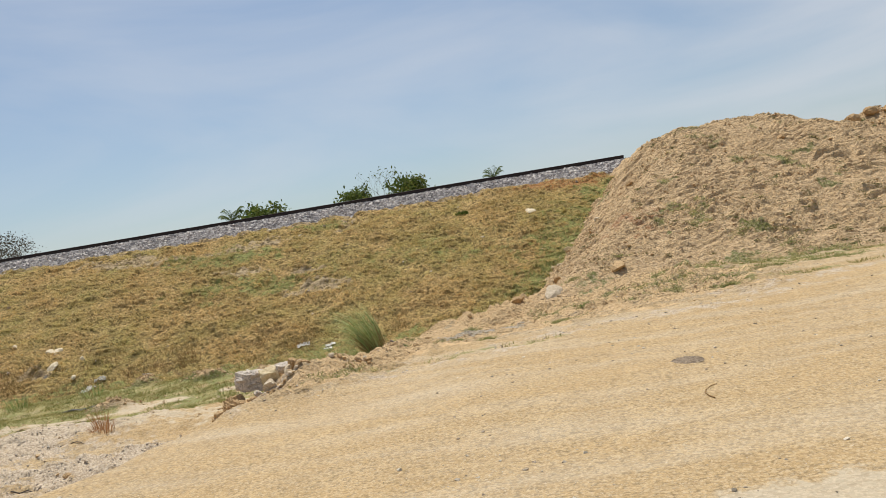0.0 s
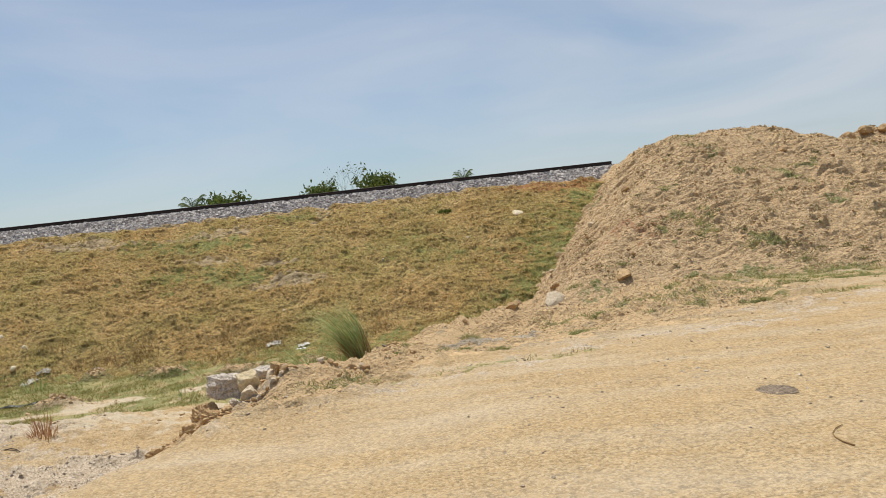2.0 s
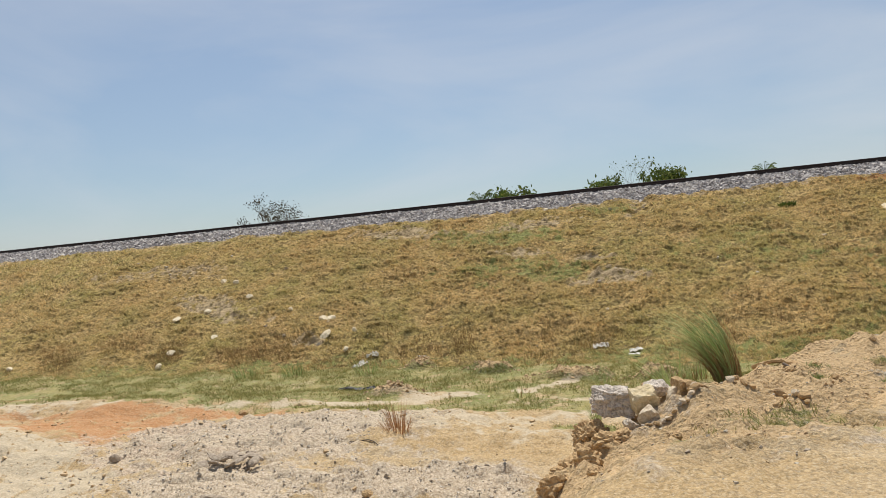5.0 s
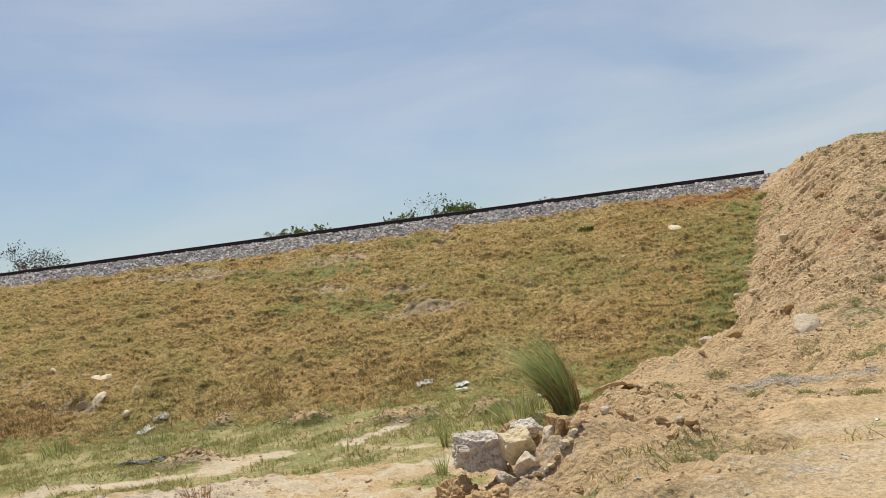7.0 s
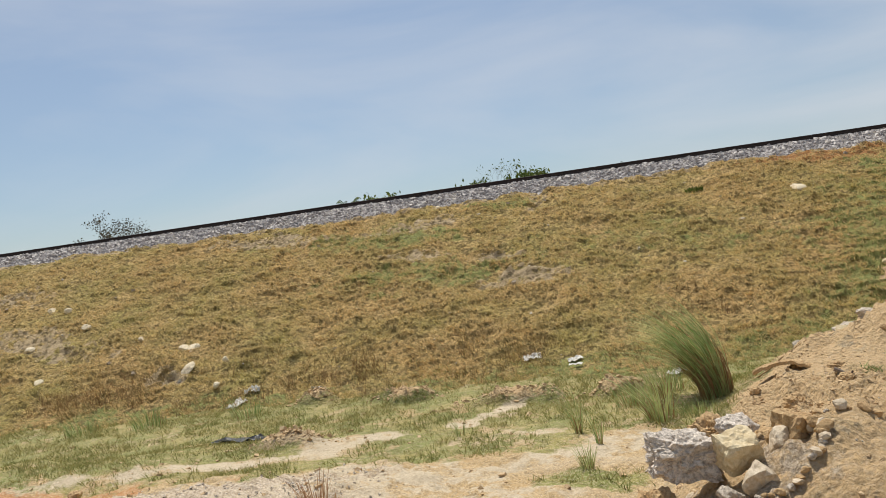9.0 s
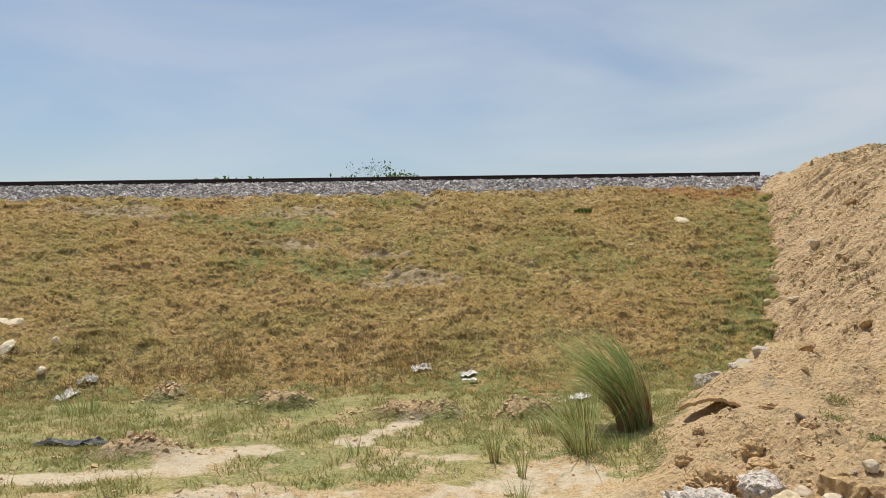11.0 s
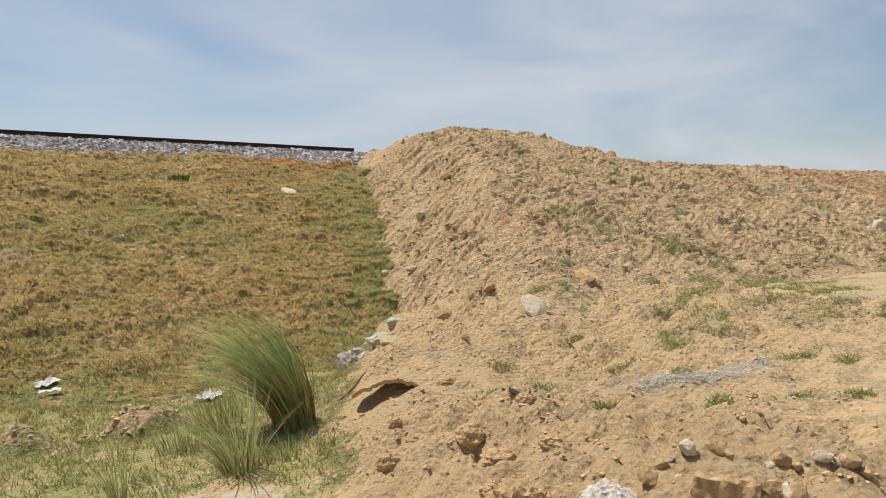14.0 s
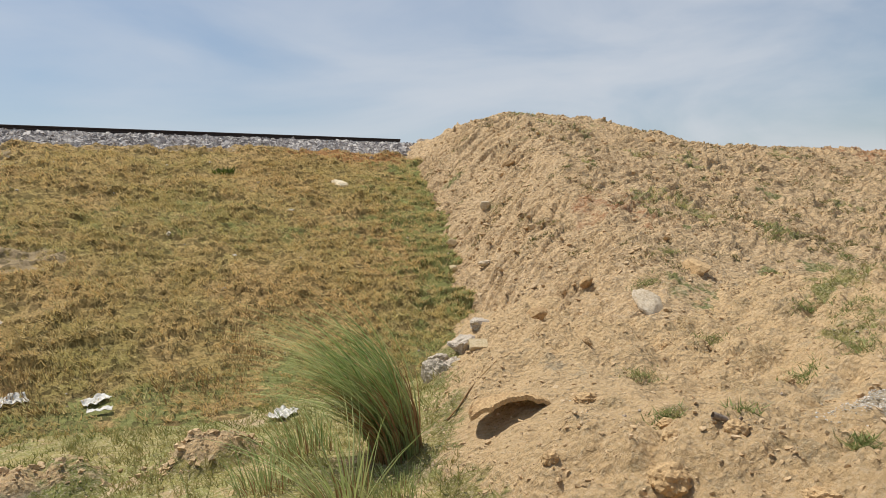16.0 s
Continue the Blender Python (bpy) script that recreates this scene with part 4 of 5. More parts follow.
cx, cy = scatter(26000, -13, 4, 8, 14, lambda x, y: np.clip(gravel_field(x, y) * 1.4 - 0.45, 0, 1))
size = 0.005 + 0.013 * dice.uniform(0, 1, len(cx)) ** 4
tagged(stones("gravel", on_land(cx, cy, ground_height, 0.001), size, gravel_mat), "grey crushed gravel spread on the ground", "gravel", kind="stuff")
cx, cy = scatter(14000, -0.8, 1.3, 11.5, 12.6, lambda x, y: blob(x, y, 0.22, 12.03, 0.80, 0.27, -18, 0.4, 153, 0.2))
size = 0.0025 + 0.005 * dice.uniform(0, 1, len(cx)) ** 3
tagged(stones("gravel", on_land(cx, cy, ground_height, 0.003), size, spill_mat), "small spilled heap of pale grey gravel", "gravel", kind="stuff")
cx, cy = scatter(5000, -16, -3, 7, 17, lambda x, y: np.clip(0.12 + pale_field(x, y) * 0.3 + red_field(x, y) * 0.4, 0, 1))
size = 0.008 + 0.03 * dice.uniform(0, 1, len(cx)) ** 4
tagged(stones("pebbles", on_land(cx, cy, ground_height, 0.001), size, clod_mat), "brown crumbs on the low silty ground", "pebbles", kind="stuff")
cx, cy = scatter(900, -24, 6, 18.5, 28.3, lambda x, y: 0.25 + 0.75 * bare_field(x, y))
size = 0.012 + 0.05 * dice.uniform(0, 1, len(cx)) ** 4
tagged(stones("pebbles", on_land(cx, cy, slope_height, 0.01), size, pebble_mat), "pale stones scattered in the bank's grass", "pebbles", kind="stuff")


# flat creeping weeds in small mats over the mound
wx, wy = scatter(1500, 3.2, 19, 15.6, 26.9, lambda x, y: clod_cover(x, y) * (0.35 + 0.65 * step(22 - y, 0, 5)))
wide = 0.05 + 0.22 * dice.uniform(0, 1, len(wx)) ** 2
wx, wy = np.repeat(wx, 26) + np.repeat(wide, 26) * dice.normal(size=26 * len(wide)), np.repeat(wy, 26) + 0.3 * np.repeat(wide, 26) * dice.normal(size=26 * len(wide))
tagged(tufts("creeping_weeds", wx, wy, land_height(wx, wy), 0.024 * dice.uniform(0.5, 1.5, len(wx)), 3, creeper, (-0.1, -0.2), 0.011, 0.03, 1.3),
       "low creeping weeds in small mats over the mound", "weeds", kind="stuff")


# low green patches over the mound's foot and the yard's edge
patch_green = blade_material("patch_grass", (0.15, 0.20, 0.06), (0.27, 0.31, 0.105), (0.42, 0.37, 0.16), 0.35)
for px, py, wide in ((4.0, 13.4, 0.75), (4.7, 12.9, 0.55), (3.3, 14.0, 0.5), (5.9, 13.8, 0.5), (7.3, 14.1, 0.8), (0.8, 13.2, 0.24), (1.5, 13.1, 0.24), (0.1, 14.3, 0.18), (1.6, 14.6, 0.21),
                     (2.6, 16.2, 0.25), (3.8, 16.8, 0.21), (2.2, 13.0, 0.17), (3.2, 14.5, 0.21), (-0.9, 13.2, 0.15), (-1.0, 12.6, 0.08), (0.05, 12.05, 0.07), (-0.5, 11.4, 0.11),
                     (1.7, 11.9, 0.27), (1.5, 11.4, 0.15), (-0.1, 11.0, 0.11), (0.3, 10.8, 0.15), (6.8, 16.9, 0.34), (-1.1, 11.9, 0.07), (7.5, 16.1, 0.26), (4.5, 12.2, 0.2)):
    n = int(35 + 330 * wide * wide + 170 * wide)
    wx, wy = px + wide * 0.85 * dice.normal(size=n) * dice.uniform(0.3, 1, n), py + wide * 0.42 * dice.normal(size=n) * dice.uniform(0.2, 1, n)
    tagged(tufts("grass_patch", wx, wy, land_height(wx, wy), 0.032 * dice.uniform(0.5, 1.6, n), 4, patch_green, (-0.1, -0.1), 0.006, 0.03, 1.3),
           "low green grass patch in dry earth", "grass", "green patches on dry earth", kind="stuff")


for hx, hy, hr in TURF_HEAPS:
    cx, cy = hx + hr * 0.8 * dice.normal(size=160), hy + 0.13 * dice.normal(size=160)
    size = 0.008 + 0.03 * dice.uniform(0, 1, 160) ** 4
    tagged(stones("earth_crumbs", on_land(cx, cy, land_height, 0.004), size, clod_mat), "small heap of crumbled brown earth in the turf", "earth heap", kind="stuff")


# dead weeds along the foot of the bank
def weed_cover(x, y):
    line = np.exp(-((y - 19.0 + 0.3 * smooth_noise(x, y, 2.0, 311)) / 0.75) ** 2)
    return line * step(smooth_noise(x, y, 0.9, 313) + 0.5 * smooth_noise(x, y, 0.4, 315), -0.25, 0.6) * (1 - step(x, -1.5, 1.0))


gx, gy = scatter(16000, -22, 1, 17.8, 21.5, weed_cover)
tagged(tufts("dry_weeds", gx, gy, land_height(gx, gy), 0.17 * dice.uniform(0.5, 1.5, len(gx)), 4, weed, (-0.1, 0), 0.006, 0.05, 0.45),
       "dead brown weed stems along the bank's foot", "weeds", kind="stuff")


def chunk(name, x, y, z, size, mat, seed, label, category, group="", turn=(0, 0, 0), planes=11, rough=0.06, fine=2, kind="", block=False):
    """A broken lump: an uneven ball cut by random planes."""
    r = random.Random(seed)
    bm = bmesh.new()
    bmesh.ops.create_icosphere(bm, subdivisions=fine, radius=1)
    cuts = []
    for k in range(planes):
        cuts.append((Vector((r.gauss(0, 1), r.gauss(0, 1), r.gauss(0, 1))).normalized(), r.uniform(0.62, 0.92)))
    if block:
        cuts += [(Vector(axis) * side, r.uniform(0.60, 0.70)) for axis in ((1, 0, 0), (0, 1, 0), (0, 0, 1)) for side in (-1, 1)]
    for v in bm.verts:
        n = v.co.normalized()
        reach = min([1.25 if cuts else 0.95] + [d / max(n.dot(p), 0.05) for p, d in cuts])
        reach *= 1 + rough * noise.noise(n * 2.7 + Vector((seed * 1.7, 0, 0))) * 2 + rough * noise.noise(n * 6 + Vector((0, seed * 2.3, 0))) + 0.6 * rough * noise.noise(n * 13 + Vector((0, 0, seed * 3.1))) + (1.0 * rough * noise.noise(n * 27 + Vector((seed, 0, 0))) if fine > 4 else 0)
        v.co = Vector((n.x * size[0] / 2, n.y * size[1] / 2, n.z * size[2] / 2)) * reach * 0.9
    mesh = bpy.data.meshes.new(name)
    bm.to_mesh(mesh)
    bm.free()
    mesh.materials.append(mat)
    ob = new(name, mesh)
    ob.matrix_world = pose(x, y, z, *turn)
    return tagged(ob, label, category, group, kind)


def settle(x, y, sink=0.0):
    return float(land_height(x, y)) + sink


# rubble heap at the yard's edge
HEAP = "rubble heap at the yard edge"
chunk("concrete_block", -3.19, 10.16, 0.05, (0.70, 0.50, 0.42), knobbly_concrete, 7, "rough grey concrete block with exposed aggregate", "rubble", HEAP, (4, 6, 8), 5, 0.13, 5, block=True)
chunk("stone_block", -2.87, 10.02, 0.09, (0.42, 0.32, 0.36), yellow_stone, 5, "pale yellow broken stone block on rubble", "rubble", HEAP, (24, -8, 20), 3, 0.06, 4, block=True)
chunk("stone_block", -2.45, 10.14, 0.13, (0.50, 0.42, 0.38), ochre_stone, 8, "ochre brown stone block with a dark broken side", "rubble", HEAP, (5, 15, 30), 3, 0.08, 4, block=True)
chunk("stone_block", -2.60, 10.04, 0.10, (0.19, 0.18, 0.20), pale_stone, 12, "small pale broken stone in the rubble", "rubble", HEAP, (0, 25, 10), 6, 0.06, 3)
chunk("stone_block", -2.80, 9.84, -0.04, (0.25, 0.20, 0.20), pale_stone, 15, "pale broken stone low in the rubble", "rubble", HEAP, (20, 5, 50), 6, 0.07, 3)
chunk("stone_block", -2.97, 9.80, -0.12, (0.18, 0.15, 0.14), concrete_mat, 18, "grey broken concrete lump in the rubble", "rubble", HEAP, (0, 30, 0), 7, 0.08, 3)
chunk("stone_block", -2.76, 10.45, 0.14, (0.26, 0.22, 0.18), knobbly_concrete, 22, "pale grey crumbled concrete on the heap", "rubble", HEAP, (10, 0, 40), 7, 0.12, 4)
chunk("earth_clod", -3.40, 9.97, -0.30, (0.36, 0.34, 0.32), crust_mat, 25, "brown eroded earth lump beside the rubble", "clod", HEAP, (0, 0, 10), 4, 0.13, 5)
chunk("earth_clod", -3.14, 9.76, -0.30, (0.34, 0.3, 0.26), crust_mat, 27, "brown eroded earth lump beside the rubble", "clod", HEAP, (0, 0, 80), 4, 0.13, 5)
chunk("earth_clod", -2.80, 10.85, -0.05, (0.44, 0.36, 0.28), crust_mat, 29, "honeycombed crumbly earth lump behind the rubble", "clod", HEAP, (0, 0, 40), 5, 0.14, 5)
for k, (px, py, s) in enumerate(((-3.36, 9.74, 0.30), (-3.18, 9.52, 0.24), (-3.50, 9.40, 0.28), (-3.30, 9.10, 0.22), (-3.56, 8.80, 0.26), (-3.05, 9.62, 0.18), (-3.75, 8.45, 0.20), (-3.48, 10.0, 0.22))):
    chunk("earth_clod", px, py, settle(px, py, 0.12 * s), (1.1 * s, s, 0.8 * s), crust_mat, 330 + k, "brown crumbling earth clod at the yard's edge", "clod", HEAP, (0, 8, 47 * k), 3, 0.15, 4)
for k in range(90):
    a, d = 2.4 * k, 0.20 + 0.85 * ((k * 0.618) % 1.0)
    px, py = -2.68 + 1.2 * d * math.cos(a), 10.0 + 0.75 * d * math.sin(a)
    s = 0.03 + 0.085 * ((k * 0.377) % 1.0) ** 3
    chunk("rubble_stone", px, py, settle(px, py, 0.2 * s), (s * 1.3, s, s * 0.85), (concrete_mat, ochre_stone, pale_stone, crust_mat)[k % 4], 40 + k,
          "small broken stone of the rubble heap", "rubble", HEAP, (10 * (k % 5), 14 * (k % 3), 37 * k), 8, 0.06)

# crust of dried earth arching over a hollow in the berm
bm = bmesh.new()
bmesh.ops.create_grid(bm, x_segments=44, y_segments=26, size=0.5)
for v in bm.verts:
    u, w = v.co.x, v.co.y + 0.5
    arch = 0.21 * max(0.0, math.sin(math.pi * (u + 0.5) ** 1.25)) ** 0.8
    fall = 1 - 0.75 * w ** 1.5
    lip = 0.09 * noise.noise(Vector((u * 5, 1.3, 0))) + 0.03 * noise.noise(Vector((u * 17, 2.9, 0)))
    back = (w * 0.55 + lip * (1 - w)) * (1 - 0.8 * (2 * u) ** 4)
    v.co = Vector((u * 0.94, back, -0.03 + arch * fall + 0.06 * noise.noise(Vector((u * 7, w * 5, 4))) + 0.035 * noise.noise(Vector((u * 24, w * 14, 7)))))
bmesh.ops.solidify(bm, geom=bm.faces[:], thickness=0.09)
mesh = bpy.data.meshes.new("earth_slab")
bm.to_mesh(mesh)
bm.free()
mesh.materials.append(crust_mat)
slab = new("earth_slab", mesh)
slab.matrix_world = pose(-1.32, 14.34, settle(-0.95, 14.22, 0.0), 0, -4, -24) @ Matrix.Diagonal((0.68, 0.72, 0.40, 1))
tagged(slab, "arched plate of dried earth with a dark hollow under it", "earth slab")
CLODS = "earth clods on the berm"
for k, (px, py, s, flat) in enumerate((
        (-0.80, 14.06, 0.26, 0.55), (1.08, 14.75, 0.20, 0.8), (-1.67, 9.69, 0.24, 0.7), (-3.17, 8.70, 0.26, 0.6), (-2.9, 8.6, 0.2, 0.6), (-1.75, 12.55, 0.30, 0.7), (-1.45, 12.75, 0.18, 0.8),
        (-1.30, 12.45, 0.20, 0.7), (-1.95, 12.0, 0.34, 0.6), (-1.75, 11.75, 0.22, 0.6), (-2.15, 13.0, 0.26, 0.7), (-1.9, 13.3, 0.16, 0.7), (-1.05, 13.1, 0.18, 0.6), (-2.35, 11.4, 0.3, 0.6),
        (-2.5, 12.1, 0.22, 0.6), (0.55, 13.2, 0.15, 0.7), (-3.6, 9.2, 0.22, 0.6), (-2.55, 8.9, 0.13, 0.7), (-0.2, 11.3, 0.12, 0.7), (-1.1, 11.2, 0.14, 0.7), (0.1, 14.9, 0.14, 0.7),
        (-9.9, 13.45, 0.24, 0.6), (-5.6, 9.4, 0.16, 0.6), (-2.2, 11.8, 0.2, 0.7), (-1.55, 11.3, 0.15, 0.7), (-0.9, 12.0, 0.16, 0.6), (-0.45, 12.75, 0.2, 0.6), (-2.75, 11.6, 0.24, 0.6))):
    chunk("earth_clod", px, py, settle(px, py, 0.08 * s * flat), (s * 0.85, s * 0.75, s * flat * 0.9), crust_mat, 80 + k, "dry brown earth clod with a crumbling edge", "clod", CLODS,
          (8 * (k % 4), 9 * (k % 3), 51 * k), 0, 0.13, 4)

# stones on the mound and its flank
for k, (px, py, sx, sy, sz, mat, label) in enumerate((
        (1.99, 15.72, 0.46, 0.44, 0.13, pale_stone, "pale flat stone standing in the earth"), (3.42, 21.68, 0.34, 0.22, 0.16, yellow_stone, "pale flat stone at the mound's edge"),
        (4.48, 21.9, 0.22, 0.18, 0.22, pale_stone, "pale stone on the mound's flank"), (2.75, 20.7, 0.24, 0.16, 0.10, yellow_stone, "pale stone lying in green grass"),
        (2.85, 19.9, 0.22, 0.16, 0.12, pale_stone, "pale stone at the mound's edge"), (5.84, 22.64, 0.34, 0.3, 0.26, ochre_stone, "dark earth lump stuck in the mound"),
        (3.6, 16.2, 0.5, 0.3, 0.26, crust_mat, "pale brown earth lump half buried"), (7.95, 29.4, 0.5, 0.4, 0.34, grey_stone, "dark stone at the end of the rails"),
        (8.5, 29.3, 0.5, 0.5, 0.3, grey_stone, "grey stone at the end of the rails"), (15.06, 26.3, 0.55, 0.5, 0.46, ochre_stone, "large earth lump on top of the mound"),
        (15.9, 26.4, 0.6, 0.5, 0.34, ochre_stone, "large earth lump on top of the mound"), (16.5, 26.3, 0.45, 0.4, 0.36, ochre_stone, "large earth lump on top of the mound"),
        (10.72, 22.6, 0.3, 0.24, 0.2, ochre_stone, "earth lump on the mound"), (17.3, 17.4, 0.6, 0.4, 0.45, pale_stone, "pale angular lump on the bare bank"),
        (1.3, 16.9, 0.3, 0.24, 0.2, ochre_stone, "brown earth lump on the mound's foot"), (2.3, 17.0, 0.2, 0.2, 0.16, ochre_stone, "brown earth lump on the mound's foot"))):
    chunk("stone", px, py, settle(px, py, 0.22 * sz), (sx, sy, sz), mat, 130 + k, label, "stone", "stones on the mound", (48 if k == 0 else 12 * (k % 4), 10 * (k % 3), 40 * k), 5, 0.07, 3)

# broken concrete by the green grass, and a lone brick
for k, (px, py, sx, sy, sz) in enumerate(((0.75, 17.75, 0.55, 0.36, 0.26), (0.30, 17.65, 0.42, 0.3, 0.2), (1.1, 17.9, 0.36, 0.3, 0.22), (-0.15, 17.05, 0.42, 0.34, 0.36), (0.1, 17.15, 0.3, 0.24, 0.2))):
    chunk("concrete_lump", px, py, settle(px, py, 0.2 * sz), (sx, sy, sz), concrete_mat, 170 + k, "crumbled whitish concrete lump at the mound's foot", "rubble",
          "concrete lumps by the mound", (0, 8 * k, 33 * k), 9, 0.10, 4)
bm = bmesh.new()
bmesh.ops.create_cube(bm, size=1)
bmesh.ops.scale(bm, vec=(0.225, 0.15, 0.07), verts=bm.verts)
bmesh.ops.bevel(bm, geom=bm.edges[:], offset=0.008, segments=2, affect="EDGES")
mesh = bpy.data.meshes.new("brick")
bm.to_mesh(mesh)
bm.free()
mesh.materials.append(yellow_stone)
brick = new("brick", mesh)
brick.matrix_world = pose(0.42, 17.0, settle(0.42, 17.0, 0.06), 38, 5, -24)
tagged(brick, "pale yellow brick tipped up in loose earth", "brick")

# stones in the grass of the bank
for k, (px, py, sx, sz) in enumerate((
        (-11.65, 19.75, 0.34, 0.24), (-17.76, 23.85, 0.3, 0.16), (-17.1, 23.64, 0.26, 0.14), (-15.29, 19.86, 0.26, 0.12), (-16.11, 19.03, 0.3, 0.12), (-22.9, 18.89, 0.3, 0.2),
        (-21.46, 18.46, 0.26, 0.16), (-11.95, 20.6, 0.42, 0.12), (-10.9, 19.98, 0.16, 0.14), (-10.67, 18.93, 0.2, 0.12), (-15.98, 18.38, 0.24, 0.12), (-12.24, 20.71, 0.3, 0.1),
        (-13.6, 21.3, 0.18, 0.12), (-16.6, 21.4, 0.3, 0.14), (-15.6, 22.2, 0.26, 0.12), (-17.4, 20.9, 0.34, 0.12), (-7.0, 27.6, 0.24, 0.16), (2.85, 25.29, 0.5, 0.07))):
    chunk("stone", px, py, settle(px, py, 0.05), (0.8 * sx, sx * (1.1 if k == 0 else 0.75), 0.13), cream_stone, 190 + k, "pale cream stone lying in the bank's grass", "stone",
          "stones on the bank", (32 if k == 0 else 20 + 3 * (k % 4), 5 * (k % 3) - 5, 8 * (k % 5) - 16), 5, 0.07, 3)


def crumpled(name, x, y, length, width, mat, seed, label, category, turn=0.0, crumple=0.05, lift=0.03, group=""):
    """A thrown-away sheet, creased and torn."""
    bm = bmesh.new()
    bmesh.ops.create_grid(bm, x_segments=14, y_segments=9, size=0.5)
    c, s = math.cos(radians(turn)), math.sin(radians(turn))
    for v in bm.verts:
        u, w = v.co.x * length, v.co.y * width * (1 + 0.35 * noise.noise(Vector((v.co.x * 4, seed, 0))))
        gx, gy = x + u * c - w * s, y + u * s + w * c
        bump = crumple * (noise.noise(Vector((u * 9, w * 9, seed))) + 0.6 * noise.noise(Vector((u * 21, w * 21, seed + 9))))
        v.co = Vector((u, w, settle(gx, gy) - settle(x, y) + lift + abs(bump)))
    bmesh.ops.solidify(bm, geom=bm.faces[:], thickness=0.004)
    mesh = bpy.data.meshes.new(name)
    bm.to_mesh(mesh)
    bm.free()
    mesh.materials.append(mat)
    ob = new(name, mesh)
    ob.matrix_world = pose(x, y, settle(x, y), 0, 0, turn)
    return tagged(ob, label, category, group)


LITTER = "litter at the foot of the bank"
crumpled("litter_sheet", -4.35, 18.75, 0.34, 0.18, white_litter, 3, "crumpled dirty white paper in the grass", "litter", 10, 0.06, 0.03, LITTER)
crumpled("litter_sheet", -3.58, 18.45, 0.27, 0.14, white_litter, 7, "folded dirty white sheet in the grass", "litter", 20, 0.05, 0.03, LITTER)
crumpled("litter_sheet", -3.6, 18.15, 0.24, 0.08, white_litter, 9, "narrow torn white strip in the grass", "litter", -15, 0.03, 0.05, LITTER)
crumpled("litter_sheet", -2.07, 17.05, 0.3, 0.22, white_litter, 12, "crumpled whitish sheet behind the grass clump", "litter", 40, 0.09, 0.03, LITTER)
crumpled("litter_sheet", -9.94, 18.2, 0.34, 0.24, white_litter, 15, "crumpled dirty white paper in the turf", "litter", 60, 0.08, 0.03, LITTER)
crumpled("litter_sheet", -9.78, 18.6, 0.3, 0.14, white_litter, 18, "torn white paper scrap in the turf", "litter", 15, 0.08, 0.05, LITTER)
crumpled("litter_sheet", -8.29, 18.05, 0.2, 0.12, white_litter, 21, "small white scrap in the turf", "litter", 20, 0.06, 0.05, LITTER)
crumpled("black_foil", -8.6, 15.55, 1.15, 0.26, black_plastic, 24, "torn black plastic sheeting lying on turf", "plastic sheet", -16, 0.07, 0.02)


def stick(x, y, length, radius, turn, label, mat=None, bend=0.1, name="stick"):
    points = []
    c, s = math.cos(radians(turn)), math.sin(radians(turn))
    for k in range(6):
        u = (k / 5 - 0.5) * length
        gx, gy = x + u * c - bend * length * s * math.sin(3 * k / 5), y + u * s + bend * length * c * math.sin(3 * k / 5)
        points.append(Vector((gx, gy, settle(gx, gy) + radius * 1.2)))
    verts, faces = [], []
    tube(verts, faces, points, [radius * (1 - 0.12 * k) for k in range(6)], 6)
    ob = from_arrays(name, np.array([v[:] for v in verts]), faces, mat or bark_mat, True)
    return tagged(ob, label, "stick", "dry sticks")


stick(-8.43, 8.61, 0.45, 0.011, 5, "dark dry stick on silty ground")
stick(-5.9, 9.0, 0.5, 0.010, -8, "dark dry stick on gravel")
stick(-6.4, 11.0, 0.5, 0.012, -20, "thin dry twig on gravel")
stick(1.95, 5.75, 0.42, 0.006, 65, "thin curved straw on the sandy yard", straw, 0.22)
stick(-0.95, 15.2, 0.9, 0.008, 12, "long dry straw across the berm", straw, 0.05)
stick(-1.3, 12.5, 0.16, 0.022, -40, "dusty dark stub on the berm", bottle_mat, 0.03)

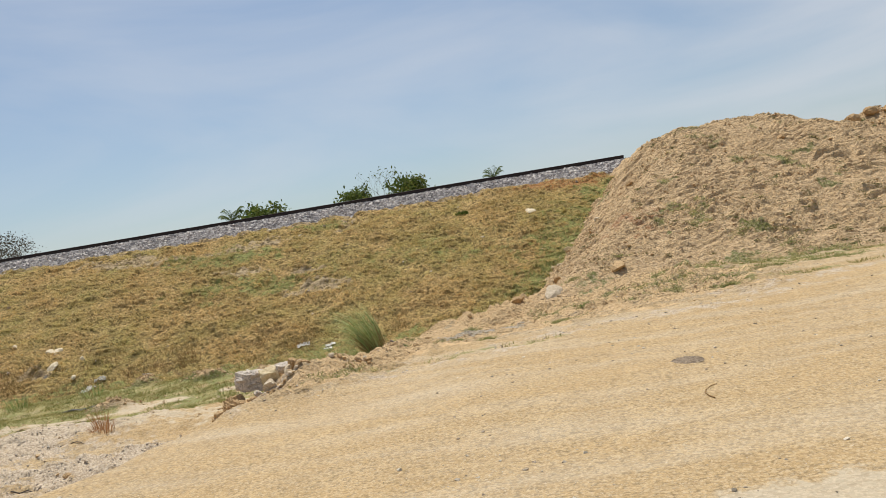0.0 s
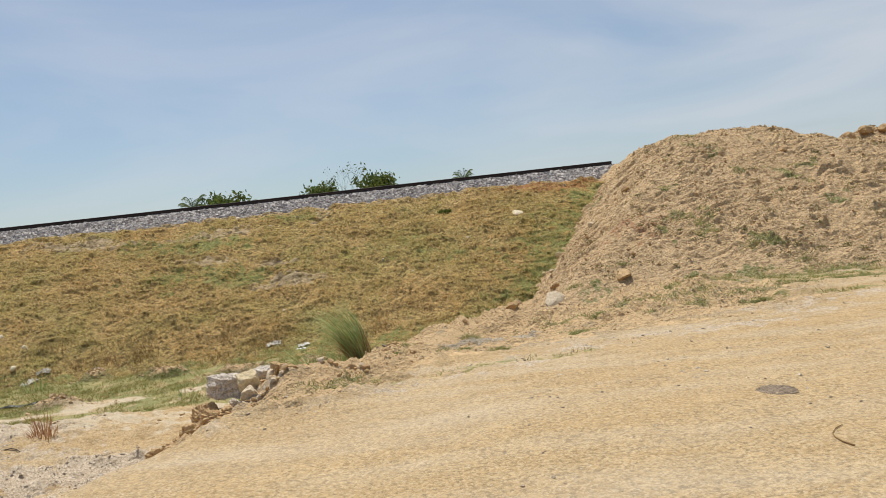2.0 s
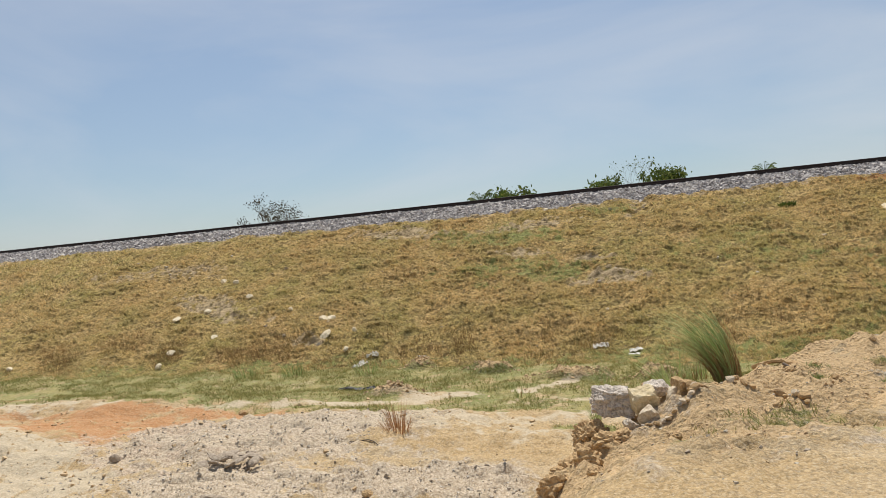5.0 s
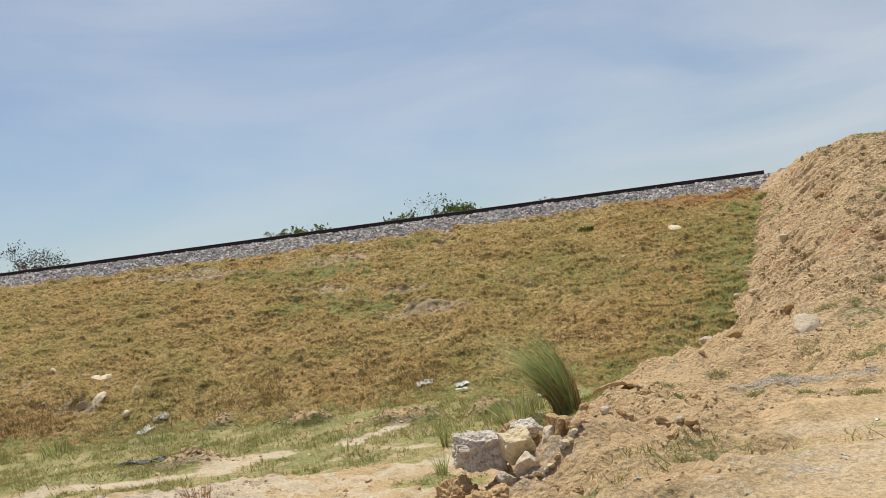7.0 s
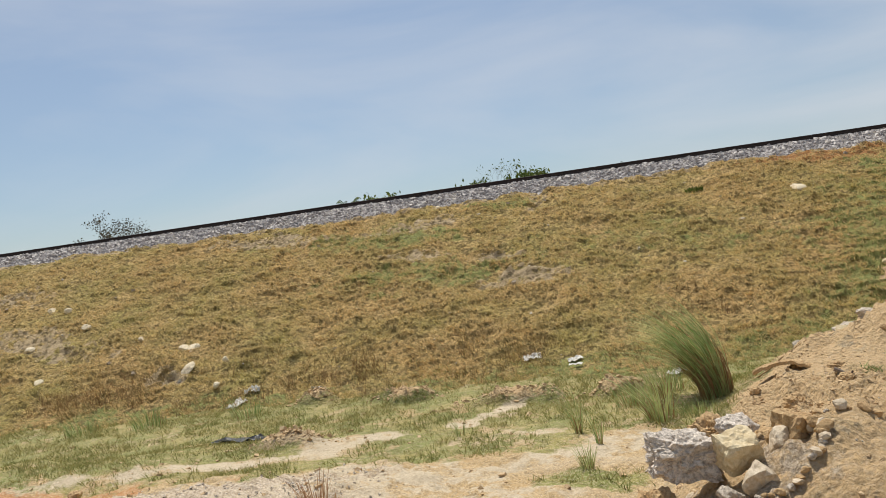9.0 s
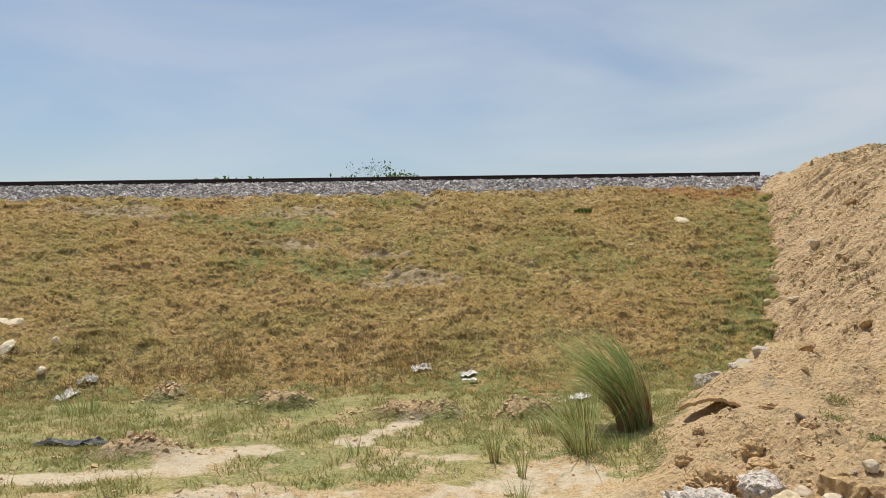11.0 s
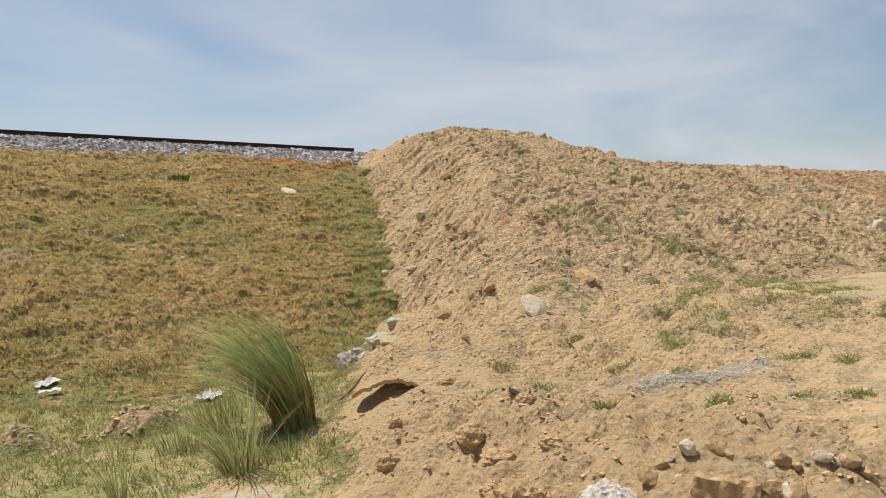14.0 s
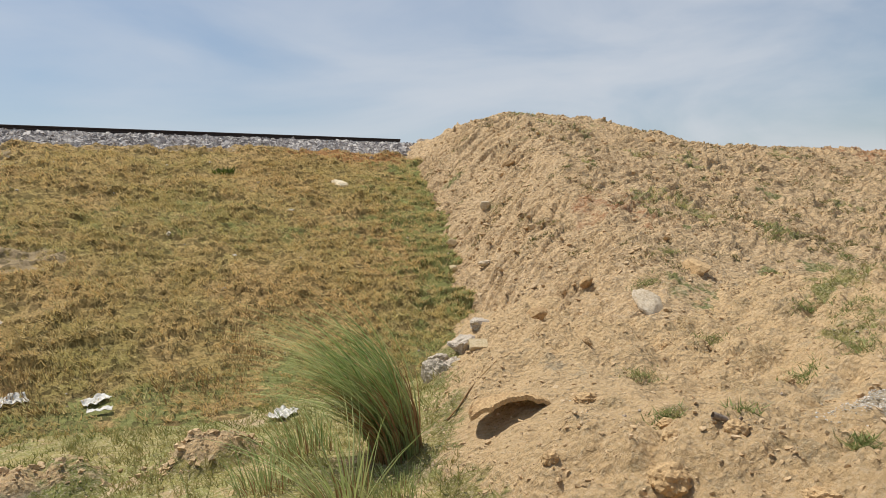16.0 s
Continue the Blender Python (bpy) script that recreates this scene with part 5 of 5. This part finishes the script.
# fragments of broken slates on the gravel
pile = thing("debris_pile", -7.64, 10.0, settle(-7.64, 10.0, 0.07), "small pile of dark broken slates and sticks", "debris")
for k in range(15):
    a = 2.4 * k
    d = 0.30 * math.sqrt(k / 15)
    bit = chunk("fragment", 0, 0, 0, (0.30 - 0.006 * k, 0.14, 0.05), grey_stone, 230 + k, "", "", "", (0, 0, 0), 8, 0.06)
    bit.parent = pile
    bit.matrix_basis = pose(1.25 * d * math.cos(a), d * math.sin(a), 0.10 - 0.22 * d + 0.012 * (k % 3), 22 * math.sin(a), 25 * math.cos(a), 47 * k)
chunk("stone", -7.05, 8.85, settle(-7.05, 8.85, 0.03), (0.26, 0.17, 0.12), grey_stone, 260, "pale grey stone on silty ground", "stone", "", (0, 10, 20), 9, 0.05, 3)
chunk("stone", -9.6, 10.2, settle(-9.6, 10.2, 0.03), (0.2, 0.16, 0.12), grey_stone, 262, "dark stone on silty ground", "stone", "", (0, 10, 20), 9, 0.05)

# dried-up dung pat on the yard
bm = bmesh.new()
bmesh.ops.create_circle(bm, cap_ends=True, segments=40, radius=0.17)
bmesh.ops.poke(bm, faces=bm.faces[:])
bmesh.ops.subdivide_edges(bm, edges=bm.edges[:], cuts=4, use_grid_fill=True)
for v in bm.verts:
    r = v.co.length / 0.17
    v.co *= 1 + 0.14 * noise.noise(v.co.normalized() * 1.6)
    v.co.z = 0.003 + 0.006 * (1 - r ** 6) + 0.010 * noise.noise(v.co * 32) + 0.008 * math.exp(-((r - 0.8) / 0.12) ** 2)
mesh = bpy.data.meshes.new("dung_pat")
bm.to_mesh(mesh)
bm.free()
dung_mat = stone("dried_dung", (0.46, 0.36, 0.25), (0.28, 0.21, 0.14), (0.09, 0.065, 0.045), 2.5, 0.8)
mesh.materials.append(dung_mat)
pat = new("dung_pat", mesh)
pat.matrix_world = pose(2.12, 7.0, settle(2.12, 7.0), 0, 0, 0)
tagged(pat, "flat dark dried dung pat on the yard", "dung")

# reddish dead bush and a small green bush on the bank
bush = thing("dry_bush", -6.1, 11.4, settle(-6.1, 11.4), "reddish brown dead bush on gravel", "bush")
for twig, (count, high, wide, splay) in enumerate(((60, 0.46, 0.10, 0.5), (70, 0.26, 0.18, 0.9))):
    v, f = ribbon_grass(count, high, wide, (-0.5, 0.2), 0.15, 0.008, 63 + twig, splay=splay)
    leaves = from_arrays("foliage", v, f, rust_leaf, True)
    leaves.parent = bush
    tagged(leaves, kind="stuff")
green = thing("green_bush", 0.47, 26.32, settle(0.47, 26.32), "small dark green bush on the bank", "bush")
v, f = ribbon_grass(120, 0.26, 0.12, (0, 0), 0.1, 0.03, 53)
leaves = from_arrays("foliage", v * np.array((1.8, 1.8, 1)), f, leaf_green, True)
leaves.parent = green
tagged(leaves, kind="stuff")
